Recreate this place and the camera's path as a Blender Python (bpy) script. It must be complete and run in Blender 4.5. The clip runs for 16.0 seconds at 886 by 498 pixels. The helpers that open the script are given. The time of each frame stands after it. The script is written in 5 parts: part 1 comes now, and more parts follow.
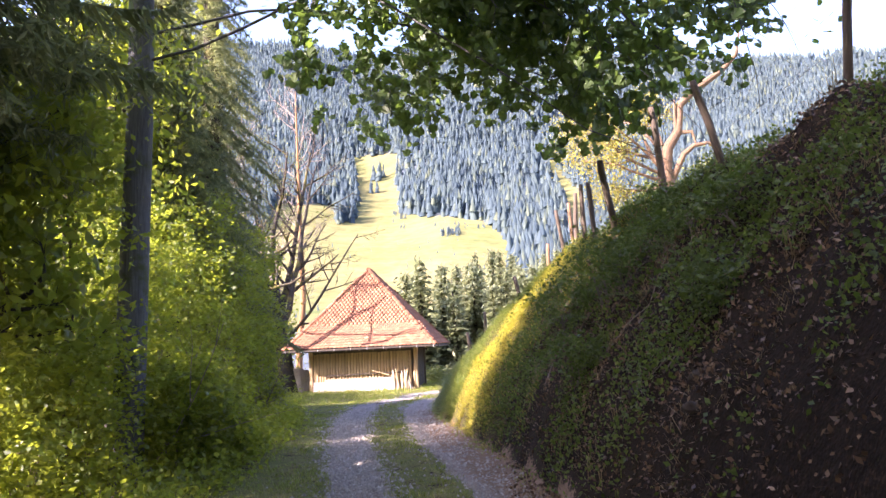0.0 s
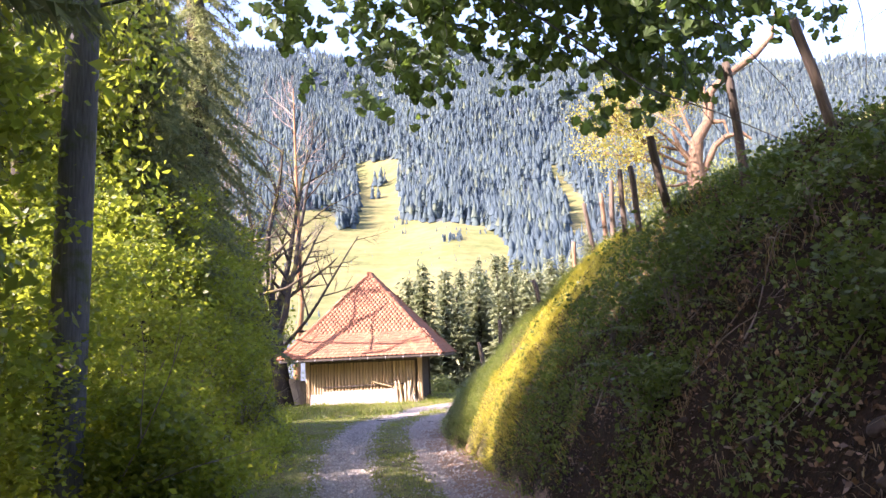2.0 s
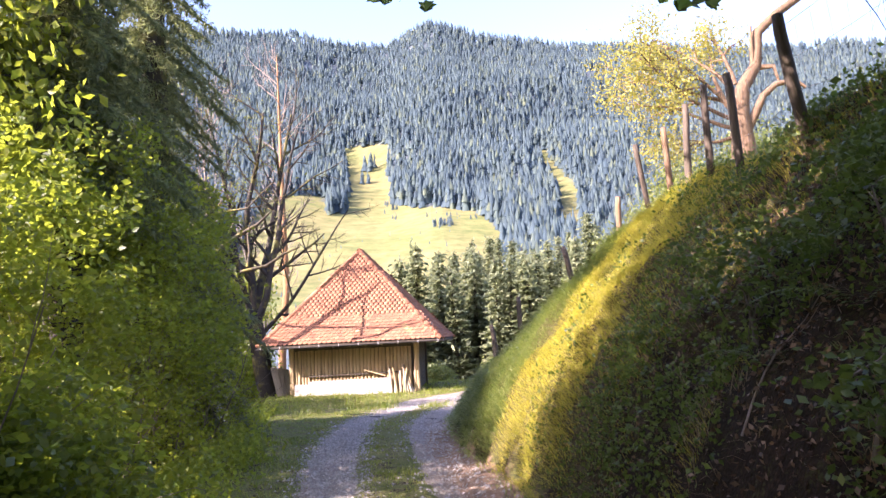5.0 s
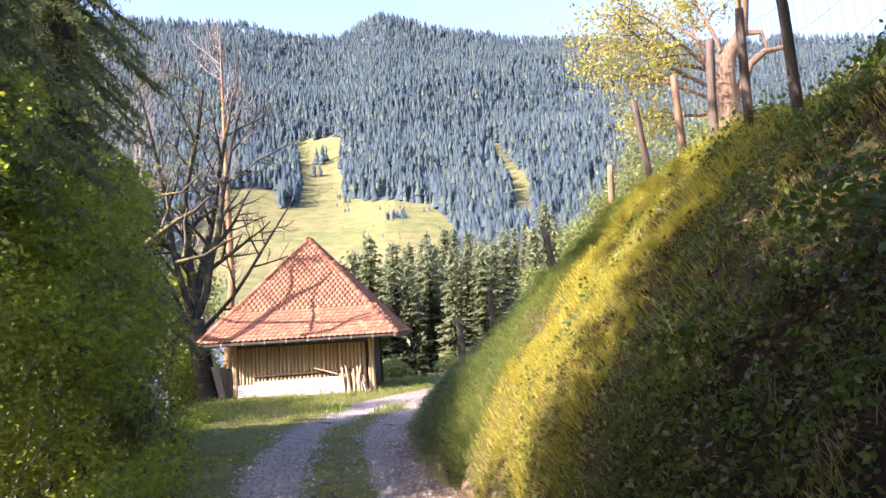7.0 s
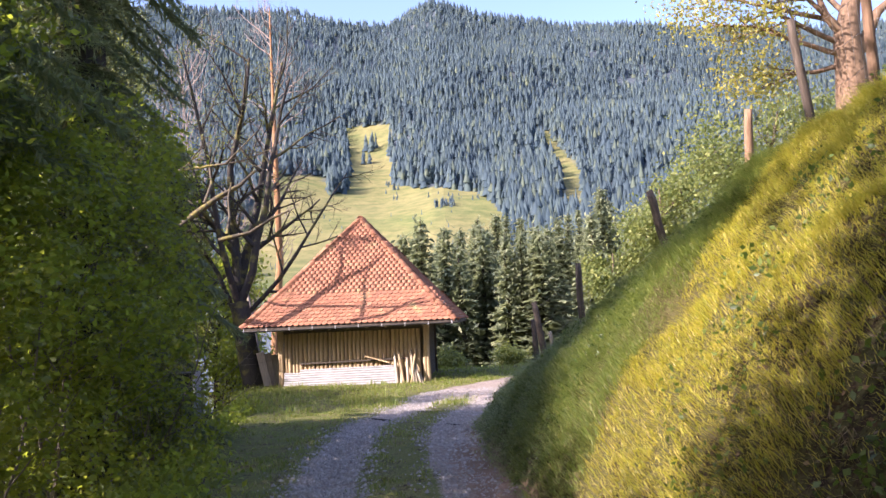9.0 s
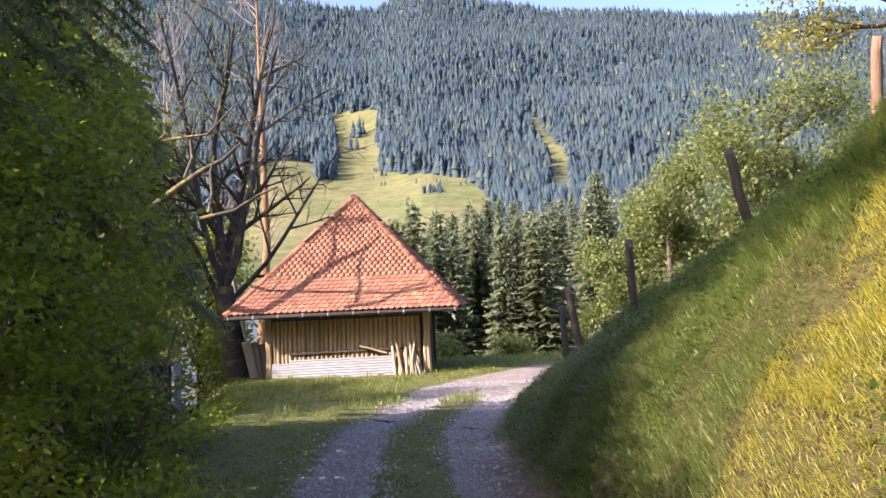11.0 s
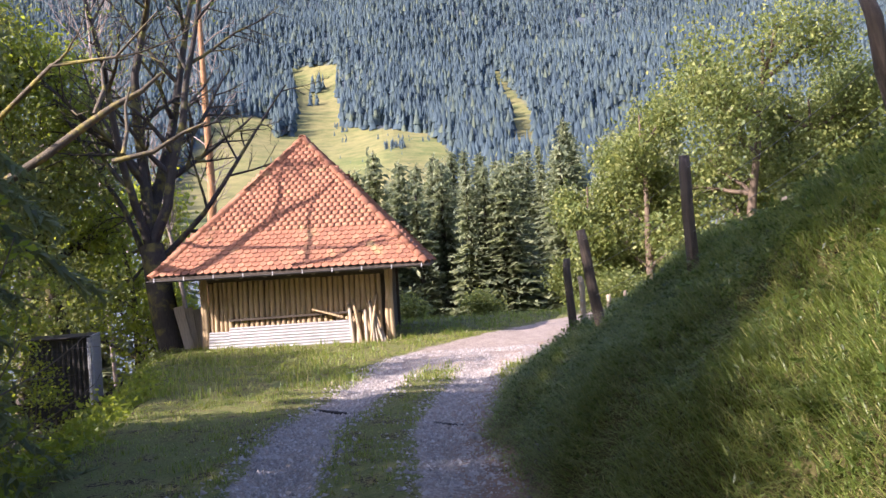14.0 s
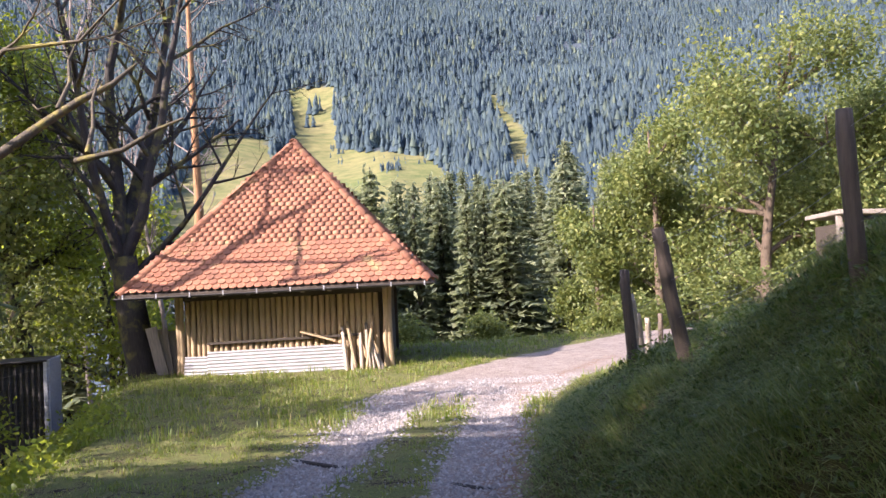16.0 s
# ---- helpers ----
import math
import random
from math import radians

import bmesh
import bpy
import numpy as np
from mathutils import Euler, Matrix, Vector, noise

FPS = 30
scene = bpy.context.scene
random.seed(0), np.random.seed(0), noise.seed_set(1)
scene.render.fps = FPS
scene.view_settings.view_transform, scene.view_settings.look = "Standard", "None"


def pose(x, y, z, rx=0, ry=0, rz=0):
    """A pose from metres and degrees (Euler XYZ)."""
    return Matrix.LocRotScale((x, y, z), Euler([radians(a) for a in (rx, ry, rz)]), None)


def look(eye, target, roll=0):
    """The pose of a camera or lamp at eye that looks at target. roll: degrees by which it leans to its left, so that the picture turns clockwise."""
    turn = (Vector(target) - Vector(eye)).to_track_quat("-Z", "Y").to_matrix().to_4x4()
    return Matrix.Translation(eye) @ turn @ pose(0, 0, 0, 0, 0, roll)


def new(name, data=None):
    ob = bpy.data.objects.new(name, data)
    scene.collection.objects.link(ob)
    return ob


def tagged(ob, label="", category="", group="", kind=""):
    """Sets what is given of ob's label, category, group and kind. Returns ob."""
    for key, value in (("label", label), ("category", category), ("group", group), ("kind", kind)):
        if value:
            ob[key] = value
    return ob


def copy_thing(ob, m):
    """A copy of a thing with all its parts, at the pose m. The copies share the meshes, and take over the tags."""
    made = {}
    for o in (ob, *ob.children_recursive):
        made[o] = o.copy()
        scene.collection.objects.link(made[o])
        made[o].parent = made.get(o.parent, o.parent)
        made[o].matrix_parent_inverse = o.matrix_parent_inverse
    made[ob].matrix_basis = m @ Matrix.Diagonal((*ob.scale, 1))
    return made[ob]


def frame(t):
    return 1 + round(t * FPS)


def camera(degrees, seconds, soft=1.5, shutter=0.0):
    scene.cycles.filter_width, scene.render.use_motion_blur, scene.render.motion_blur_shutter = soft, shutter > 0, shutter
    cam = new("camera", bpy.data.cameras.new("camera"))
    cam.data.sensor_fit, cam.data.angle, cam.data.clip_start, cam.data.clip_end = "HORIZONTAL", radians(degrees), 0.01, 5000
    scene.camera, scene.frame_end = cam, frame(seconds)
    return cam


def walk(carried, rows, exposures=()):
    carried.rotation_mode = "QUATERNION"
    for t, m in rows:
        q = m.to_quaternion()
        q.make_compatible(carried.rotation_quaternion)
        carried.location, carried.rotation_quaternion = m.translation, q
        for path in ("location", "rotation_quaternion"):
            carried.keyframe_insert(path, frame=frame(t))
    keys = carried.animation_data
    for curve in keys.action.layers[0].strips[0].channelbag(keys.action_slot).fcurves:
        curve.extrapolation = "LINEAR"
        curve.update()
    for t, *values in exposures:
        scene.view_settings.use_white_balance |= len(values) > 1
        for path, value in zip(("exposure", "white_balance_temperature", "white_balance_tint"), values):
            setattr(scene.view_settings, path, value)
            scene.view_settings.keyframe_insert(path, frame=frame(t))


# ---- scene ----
cam = camera(57.8, 16.0)
METRES, EYE, TILT, LEAN, TURN = 18.0, 1.7, 0.0, 0.0, 0.0
ROWS = [
    (0.0, 0.0, 0.0, 0.0, 0.3, 6.58, 2.62),
    (0.5, -0.0051, 0.0283, 0.0027, 0.55, 7.3, 2.59),
    (1.0, -0.0092, 0.0639, 0.005, 0.24, 6.97, 2.79),
    (1.5, -0.0076, 0.0951, 0.0063, 0.5, 7.27, 2.98),
    (2.0, -0.0115, 0.1312, 0.0078, 0.4, 7.0, 2.66),
    (2.5, -0.0117, 0.1602, 0.0061, 1.58, 7.65, 2.64),
    (3.0, -0.0174, 0.1942, 0.0058, 1.97, 7.36, 2.52),
    (3.5, -0.0176, 0.2255, 0.0052, 1.66, 6.2, 2.6),
    (4.0, -0.0222, 0.2604, 0.005, 1.3, 6.02, 2.57),
    (4.5, -0.0298, 0.2898, 0.0064, 0.91, 5.69, 2.65),
    (5.0, -0.0315, 0.3266, 0.006, -0.29, 5.95, 2.87),
    (7.5, -0.0409, 0.4776, 0.008, -3.74, 4.87, 3.53),
    (8.0, -0.046, 0.509, 0.0074, -3.43, 4.55, 3.17),
    (8.5, -0.0496, 0.5407, 0.0066, -0.24, 5.83, 2.68),
    (9.0, -0.055, 0.573, 0.0059, -0.25, 4.62, 2.57),
    (11.5, -0.0802, 0.7155, 0.0075, -1.6, 3.59, 2.85),
    (12.0, -0.0794, 0.7464, 0.008, -2.65, 3.55, 3.39),
    (12.5, -0.0817, 0.7775, 0.0055, -5.09, 1.57, 3.79),
    (13.0, -0.0761, 0.8072, 0.005, -5.75, -0.48, 4.38),
    (13.5, -0.0734, 0.8375, 0.0046, -5.01, 0.38, 4.06),
    (14.0, -0.0754, 0.8689, 0.0039, -3.74, 0.38, 3.43),
    (14.5, -0.0768, 0.8991, 0.0037, -1.72, 0.71, 3.21),
    (15.0, -0.0799, 0.9301, 0.0017, -1.98, 1.63, 2.58),
    (15.5, -0.0773, 0.9583, -0.0001, -2.31, 2.12, 2.85),
    (16.0, -0.0815, 0.9911, -0.0028, -4.12, 2.0, 2.89),
]
walk(cam, [(t, pose(0, 0, EYE, TILT, LEAN, TURN) @ pose(METRES * x, METRES * y, METRES * z, 90 + pitch, roll, yaw)) for t, x, y, z, yaw, pitch, roll in ROWS],
     exposures=[(t, stops, 5980 + 40 * (tint - 28), tint) for t, stops, tint in ((0.0, 2.5, 37), (2.0, 2.4, 37), (4.0, 2.3, 36), (5.5, 2.19, 34), (7.5, 1.94, 32), (9.0, 1.65, 31), (11.5, 1.52, 30), (16.0, 1.6, 29))])

# ---- world, sun ----
SUN_FROM = Vector((-0.80, -0.42, 0.56)).normalized()
world = bpy.data.worlds.new("sky_world")
scene.world = world
world.use_nodes = True
wn = world.node_tree
wn.nodes.clear()
sky = wn.nodes.new("ShaderNodeTexSky")
sky.sky_type = "NISHITA"
sky.sun_disc = False
sky.sun_elevation = math.asin(SUN_FROM.z)
sky.sun_rotation = math.atan2(SUN_FROM.x, SUN_FROM.y)
sky.altitude = 900
sky.dust_density = 5.0
sky.ozone_density = 2.0
bg = wn.nodes.new("ShaderNodeBackground")
bg.inputs["Strength"].default_value = 0.15
wo = wn.nodes.new("ShaderNodeOutputWorld")
wn.links.new(sky.outputs[0], bg.inputs["Color"])
wn.links.new(bg.outputs[0], wo.inputs["Surface"])
sun_data = bpy.data.lights.new("sun", "SUN")
sun_data.energy = 4.8
sun_data.angle = radians(0.55)
sun_data.color = (1.0, 0.90, 0.74)
sun = new("sun", sun_data)
sun.matrix_world = look(SUN_FROM * 60, (0, 0, 0))

rng = np.random.default_rng(7)


# ---- materials ----
def material(name):
    m = bpy.data.materials.new(name)
    m.use_nodes = True
    t = m.node_tree
    b = t.nodes["Principled BSDF"]
    return m, t, b


def node(t, kind, **values):
    n = t.nodes.new(kind)
    for key, value in values.items():
        n.inputs[key.replace("_", " ")].default_value = value
    return n


def ramp(t, src, stops):
    r = t.nodes.new("ShaderNodeValToRGB")
    e = r.color_ramp.elements
    while len(e) < len(stops):
        e.new(0.5)
    for el, (p, c) in zip(e, stops):
        el.position, el.color = p, (*c, 1)
    t.links.new(src, r.inputs[0])
    return r.outputs[0]


def mix(t, fac, a, b, kind="MIX"):
    n = t.nodes.new("ShaderNodeMixRGB")
    n.blend_type = kind
    for k, v in ((0, fac), (1, a), (2, b)):
        if isinstance(v, (int, float)):
            n.inputs[k].default_value = v
        elif isinstance(v, tuple):
            n.inputs[k].default_value = (*v, 1)
        else:
            t.links.new(v, n.inputs[k])
    return n.outputs[0]


def coords(t, stretch=None):
    c = t.nodes.new("ShaderNodeTexCoord").outputs["Object"]
    if stretch:
        m = t.nodes.new("ShaderNodeMapping")
        m.inputs["Scale"].default_value = stretch
        t.links.new(c, m.inputs["Vector"])
        c = m.outputs[0]
    return c


def fractal(t, vec, scale, detail=6.0, rough=0.6):
    n = node(t, "ShaderNodeTexNoise", Scale=scale, Detail=detail, Roughness=rough)
    t.links.new(vec, n.inputs["Vector"])
    return n.outputs[0]


def relief(t, b, src, strength, distance=0.02):
    n = node(t, "ShaderNodeBump", Strength=strength, Distance=distance)
    t.links.new(src, n.inputs["Height"])
    t.links.new(n.outputs[0], b.inputs["Normal"])


def island(t):
    return t.nodes.new("ShaderNodeNewGeometry").outputs["Random Per Island"]


def object_random(t):
    return t.nodes.new("ShaderNodeObjectInfo").outputs["Random"]


def leaf_material(name, stops, through_colour, amount=0.4, gloss=0.45, patch=0.9, low=0.6):
    """Foliage: a colour of its own for each leaf, and light that shines through it."""
    m, t, b = material(name)
    col = ramp(t, island(t), stops)
    big = fractal(t, coords(t), patch, 3)
    col = mix(t, 0.5, col, ramp(t, big, [(0.3, (low, low, low)), (0.7, (1, 1, 1))]), "MULTIPLY")
    t.links.new(col, b.inputs["Base Color"])
    b.inputs["Roughness"].default_value = gloss
    tr = t.nodes.new("ShaderNodeBsdfTranslucent")
    t.links.new(mix(t, 0.6, col, through_colour), tr.inputs["Color"])
    ms = t.nodes.new("ShaderNodeMixShader")
    ms.inputs[0].default_value = amount
    t.links.new(b.outputs[0], ms.inputs[1])
    t.links.new(tr.outputs[0], ms.inputs[2])
    t.links.new(ms.outputs[0], t.nodes["Material Output"].inputs["Surface"])
    return m


def wood_material(name, dark, light, moss=None, rough=0.8, grain=(14, 14, 1.2), spread=0.35):
    """Bark or weathered timber with its grain along the local z."""
    m, t, b = material(name)
    c = coords(t, grain)
    n1 = fractal(t, c, 3.0, 8, 0.65)
    n2 = fractal(t, coords(t), 1.3, 4)
    col = ramp(t, n1, [(0.3, dark), (0.7, light)])
    col = mix(t, spread, col, ramp(t, n2, [(0.3, dark), (0.75, light)]))
    if moss:
        col = mix(t, ramp(t, fractal(t, coords(t), 2.4, 5), [(0.52, (0, 0, 0)), (0.62, (1, 1, 1))]), col, moss)
    var = ramp(t, object_random(t), [(0, (0.72, 0.72, 0.72)), (1, (1, 1, 1))])
    col = mix(t, 1.0, col, var, "MULTIPLY")
    t.links.new(col, b.inputs["Base Color"])
    b.inputs["Roughness"].default_value = rough
    relief(t, b, n1, 0.7, 0.02)
    return m


def ground_material():
    m, t, b = material("ground_cover")
    c = coords(t)

    def attr(name):
        a = t.nodes.new("ShaderNodeAttribute")
        a.attribute_name = name
        return a.outputs["Fac"]
    fine, mid, big = fractal(t, c, 26, 8, 0.7), fractal(t, c, 3.2, 6), fractal(t, c, 0.35, 4)
    grass = ramp(t, mid, [(0.3, (0.06, 0.075, 0.02)), (0.5, (0.15, 0.15, 0.045)), (0.7, (0.29, 0.22, 0.11))])
    grass = mix(t, 0.45, grass, ramp(t, fine, [(0.3, (0.03, 0.05, 0.012)), (0.7, (0.26, 0.26, 0.09))]))
    vor = node(t, "ShaderNodeTexVoronoi", Scale=38.0)
    t.links.new(c, vor.inputs["Vector"])
    stone = ramp(t, vor.outputs["Color"], [(0.1, (0.13, 0.105, 0.085)), (0.5, (0.26, 0.218, 0.182)), (0.9, (0.40, 0.34, 0.29))])
    stone = mix(t, 0.5, stone, ramp(t, mid, [(0.3, (0.16, 0.12, 0.092)), (0.7, (0.36, 0.305, 0.26))]))
    # bare soil, sunk near black: deep shade of the bank's hollows is in the colour
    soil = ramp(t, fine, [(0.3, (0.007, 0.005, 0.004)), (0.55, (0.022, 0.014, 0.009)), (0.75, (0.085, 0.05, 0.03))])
    meadow = ramp(t, fractal(t, c, 0.012, 6), [(0.3, (0.085, 0.125, 0.035)), (0.5, (0.15, 0.15, 0.055)), (0.7, (0.205, 0.175, 0.075))])
    meadow = mix(t, 0.45, meadow, ramp(t, fractal(t, c, 0.07, 8, 0.7), [(0.35, (0.04, 0.07, 0.025)), (0.65, (0.28, 0.24, 0.10))]))
    # the far wood floor carries the blue of distance haze in its colour
    hazed_wood_floor = ramp(t, fractal(t, c, 0.1, 4), [(0.3, (0.06, 0.08, 0.10)), (0.7, (0.11, 0.135, 0.145))])
    thatch = ramp(t, mix(t, 0.5, fine, mid), [(0.35, (0.03, 0.032, 0.012)), (0.55, (0.09, 0.08, 0.03)), (0.7, (0.2, 0.15, 0.075))])
    grass = mix(t, attr("thatch"), grass, thatch)
    col = mix(t, attr("meadow"), grass, meadow)
    col = mix(t, attr("forest"), col, hazed_wood_floor)
    ragged = ramp(t, mix(t, 0.6, mid, fine), [(0.36, (0.2, 0.2, 0.2)), (0.64, (0.8, 0.8, 0.8))])

    def masked(name):
        add = t.nodes.new("ShaderNodeMath")
        add.operation = "ADD"
        t.links.new(attr(name), add.inputs[0])
        t.links.new(ragged, add.inputs[1])
        return ramp(t, add.outputs[0], [(0.93, (0, 0, 0)), (1.07, (1, 1, 1))])
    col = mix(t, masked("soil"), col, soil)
    col = mix(t, masked("gravel"), col, stone)
    dirt = ramp(t, mix(t, 0.5, fine, mid), [(0.3, (0.10, 0.062, 0.04)), (0.7, (0.30, 0.205, 0.145))])
    col = mix(t, masked("dirt"), col, dirt)
    t.links.new(col, b.inputs["Base Color"])
    b.inputs["Roughness"].default_value = 0.95
    b.inputs["Specular IOR Level"].default_value = 0.15
    relief(t, b, mix(t, 0.5, fine, vor.outputs["Distance"]), 0.6, 0.03)
    return m


GROUND = ground_material()
BARK_GREY = wood_material("beech_bark", (0.05, 0.048, 0.046), (0.19, 0.19, 0.185), (0.07, 0.085, 0.03))
BARK_DARK = wood_material("dark_bark", (0.018, 0.014, 0.011), (0.075, 0.06, 0.045), (0.15, 0.13, 0.03))
BARK_SNAG = wood_material("gnarled_bark", (0.06, 0.036, 0.022), (0.33, 0.21, 0.125), None, 0.9, (7, 7, 2.0), 0.5)
BARK_PINE = wood_material("orange_pine_bark", (0.20, 0.09, 0.035), (0.46, 0.25, 0.11), None, 0.85, (5, 5, 1.2))
BARK_GREYTWIG = wood_material("grey_twig_bark", (0.16, 0.125, 0.10), (0.40, 0.33, 0.28))
BARK_TWIG = wood_material("twig_bark", (0.10, 0.08, 0.06), (0.30, 0.25, 0.2))
BARK_MOSSY = wood_material("mossy_bark", (0.045, 0.036, 0.022), (0.15, 0.115, 0.065), (0.26, 0.21, 0.04))
BARK_BROWN = wood_material("brown_bark", (0.06, 0.042, 0.028), (0.19, 0.135, 0.085))
POST_WOOD = wood_material("weathered_post", (0.05, 0.04, 0.032), (0.20, 0.15, 0.11))
POST_RED = wood_material("fresh_post", (0.16, 0.09, 0.05), (0.40, 0.25, 0.15))
POST_PALE = wood_material("pale_post", (0.25, 0.2, 0.14), (0.55, 0.46, 0.34))
LEAF_HEDGE = leaf_material("hedge_leaf", [(0, (0.04, 0.075, 0.018)), (0.6, (0.105, 0.16, 0.03)), (1, (0.26, 0.28, 0.045))], (0.58, 0.66, 0.05), 0.55)
LEAF_MAPLE = leaf_material("maple_leaf", [(0, (0.05, 0.10, 0.03)), (1, (0.12, 0.19, 0.05))], (0.34, 0.52, 0.07), 0.5)
LEAF_YELLOW = leaf_material("yellowing_leaf", [(0, (0.17, 0.2, 0.035)), (0.6, (0.34, 0.33, 0.06)), (1, (0.5, 0.40, 0.09))], (0.6, 0.55, 0.1), 0.45)
LEAF_RIGHT = leaf_material("ash_leaf", [(0, (0.06, 0.095, 0.026)), (0.6, (0.16, 0.205, 0.05)), (1, (0.30, 0.31, 0.09))], (0.40, 0.43, 0.09), 0.42, 0.6, 0.6, 0.4)
LEAF_BANK = leaf_material("bank_leaf", [(0, (0.03, 0.055, 0.015)), (0.7, (0.07, 0.12, 0.025)), (1, (0.14, 0.18, 0.04))], (0.25, 0.36, 0.04), 0.35)
NEEDLE = leaf_material("spruce_needles", [(0, (0.07, 0.10, 0.05)), (0.6, (0.17, 0.205, 0.09)), (1, (0.31, 0.32, 0.15))], (0.33, 0.37, 0.13), 0.42, 0.7)
# paler, bluer needles: the haze over the ravine is painted into them
NEEDLE_RAVINE_HAZED = leaf_material("hazed_ravine_needles", [(0, (0.09, 0.12, 0.08)), (0.6, (0.20, 0.235, 0.125)), (1, (0.34, 0.36, 0.2))], (0.34, 0.38, 0.17), 0.5, 0.7)
# bluish and soft in contrast: distance haze is put into this colour
NEEDLE_FAR_HAZED = leaf_material("hazed_far_spruce", [(0, (0.085, 0.128, 0.155)), (0.5, (0.115, 0.165, 0.19)), (0.85, (0.142, 0.195, 0.185)), (1, (0.20, 0.24, 0.16))], (0.15, 0.215, 0.24), 0.5, 0.95, 0.009, 0.6)
NEEDLE_FAR_HAZED.node_tree.nodes["Principled BSDF"].inputs["Specular IOR Level"].default_value = 0.05
GRASS = leaf_material("grass_blade", [(0, (0.085, 0.15, 0.02)), (0.55, (0.18, 0.25, 0.035)), (0.85, (0.32, 0.31, 0.09)), (1, (0.46, 0.37, 0.17))], (0.44, 0.50, 0.06), 0.45)


# ---- mesh helpers ----
def mesh_of(name, verts, faces, mat):
    """A mesh from arrays; faces all of one size."""
    verts, faces = np.asarray(verts, np.float32), np.asarray(faces, np.int32)
    me = bpy.data.meshes.new(name)
    n, k = faces.shape
    me.vertices.add(len(verts))
    me.vertices.foreach_set("co", verts.ravel())
    me.loops.add(n * k)
    me.loops.foreach_set("vertex_index", faces.ravel())
    me.polygons.add(n)
    me.polygons.foreach_set("loop_start", np.arange(0, n * k, k, dtype=np.int32))
    me.update(calc_edges=True)
    me.validate()
    if mat:
        me.materials.append(mat)
    return me


def smooth(me):
    me.polygons.foreach_set("use_smooth", np.ones(len(me.polygons), bool))
    return me


def child(name, me, parent, label=""):
    ob = new(name, me)
    ob.parent = parent
    return tagged(ob, label)


def part(name, bm, mat, parent, label="", shade=False):
    me = bpy.data.meshes.new(name)
    bm.to_mesh(me)
    bm.free()
    me.materials.append(mat)
    if shade:
        smooth(me)
    return child(name, me, parent, label) if parent else tagged(new(name, me), label)


def block(bm, lo, hi, m=None, bevel=0.0):
    """A box between two corners, bevelled, set into bm."""
    lo, hi = Vector(lo), Vector(hi)
    mm = Matrix.Translation((lo + hi) / 2) @ Matrix.Diagonal((*(hi - lo), 1))
    r = bmesh.ops.create_cube(bm, size=1, matrix=(m @ mm) if m else mm)
    if bevel:
        edges = list({e for v in r["verts"] for e in v.link_edges})
        bmesh.ops.bevel(bm, geom=edges, offset=bevel, segments=1, affect="EDGES")
    return bm


def tubes(lines, sides=6):
    """Verts and quads of tapered tubes along polylines: a list of (points, radii)."""
    vs, fs, base = [], [], 0
    ang = np.linspace(0, 2 * math.pi, sides, endpoint=False)
    for pts, radii in lines:
        pts = np.asarray(pts, float)
        d = np.gradient(pts, axis=0)
        d /= np.linalg.norm(d, axis=1)[:, None] + 1e-9
        ref = np.array([0.0, 0.0, 1.0]) if abs(d[0][2]) < 0.9 else np.array([1.0, 0.0, 0.0])
        u = np.cross(d, ref)
        u /= np.linalg.norm(u, axis=1)[:, None] + 1e-9
        w = np.cross(d, u)
        r = np.asarray(radii, float)[:, None, None]
        ring = pts[:, None, :] + r * (np.cos(ang)[None, :, None] * u[:, None, :] + np.sin(ang)[None, :, None] * w[:, None, :])
        n = len(pts)
        vs.append(ring.reshape(-1, 3))
        i = np.arange(n - 1)[:, None] * sides
        j = np.arange(sides)[None, :]
        k = (j + 1) % sides
        fs.append(np.stack([i + j, i + k, i + sides + k, i + sides + j], -1).reshape(-1, 4) + base)
        base += n * sides
    return np.concatenate(vs), np.concatenate(fs)


def limb(start, way, length, radius, r, steps=7, wander=0.25, lift=0.0, tip=0.25):
    """One bent, tapering limb."""
    pts, p, d = [np.array(start, float)], np.array(start, float), np.array(way, float) / np.linalg.norm(way)
    for _ in range(steps):
        d = d + r.normal(0, wander / math.sqrt(steps), 3) + np.array([0, 0, lift / steps])
        d /= np.linalg.norm(d)
        p = p + d * length / steps
        pts.append(p.copy())
    return np.array(pts), radius * np.linspace(1, tip, steps + 1)


def grow(start, way, length, radius, depth, r, kids=4, spread=0.9, shrink=0.62, wander=0.3, lift=0.2, first=0.3, out=None):
    """A limb and its side limbs, several levels down."""
    out = [] if out is None else out
    line = limb(start, way, length, radius, r, 7, wander, lift)
    out.append((*line, depth))
    if depth > 0:
        pts, radii = line
        for k in range(kids):
            f = first + (1 - first) * (k + r.random()) / kids
            i = min(int(f * 7), 6)
            base, d = pts[i] + (pts[i + 1] - pts[i]) * (f * 7 - i), pts[i + 1] - pts[i]
            d = d / np.linalg.norm(d)
            side = np.cross(d, r.normal(0, 1, 3))
            side /= np.linalg.norm(side)
            grow(base, d * 0.75 + side * spread, length * shrink * (1.1 - 0.45 * f) * r.uniform(0.75, 1.2), radii[i] * 0.6, depth - 1, r, kids, spread, shrink, wander, lift, 0.2, out)
    return out


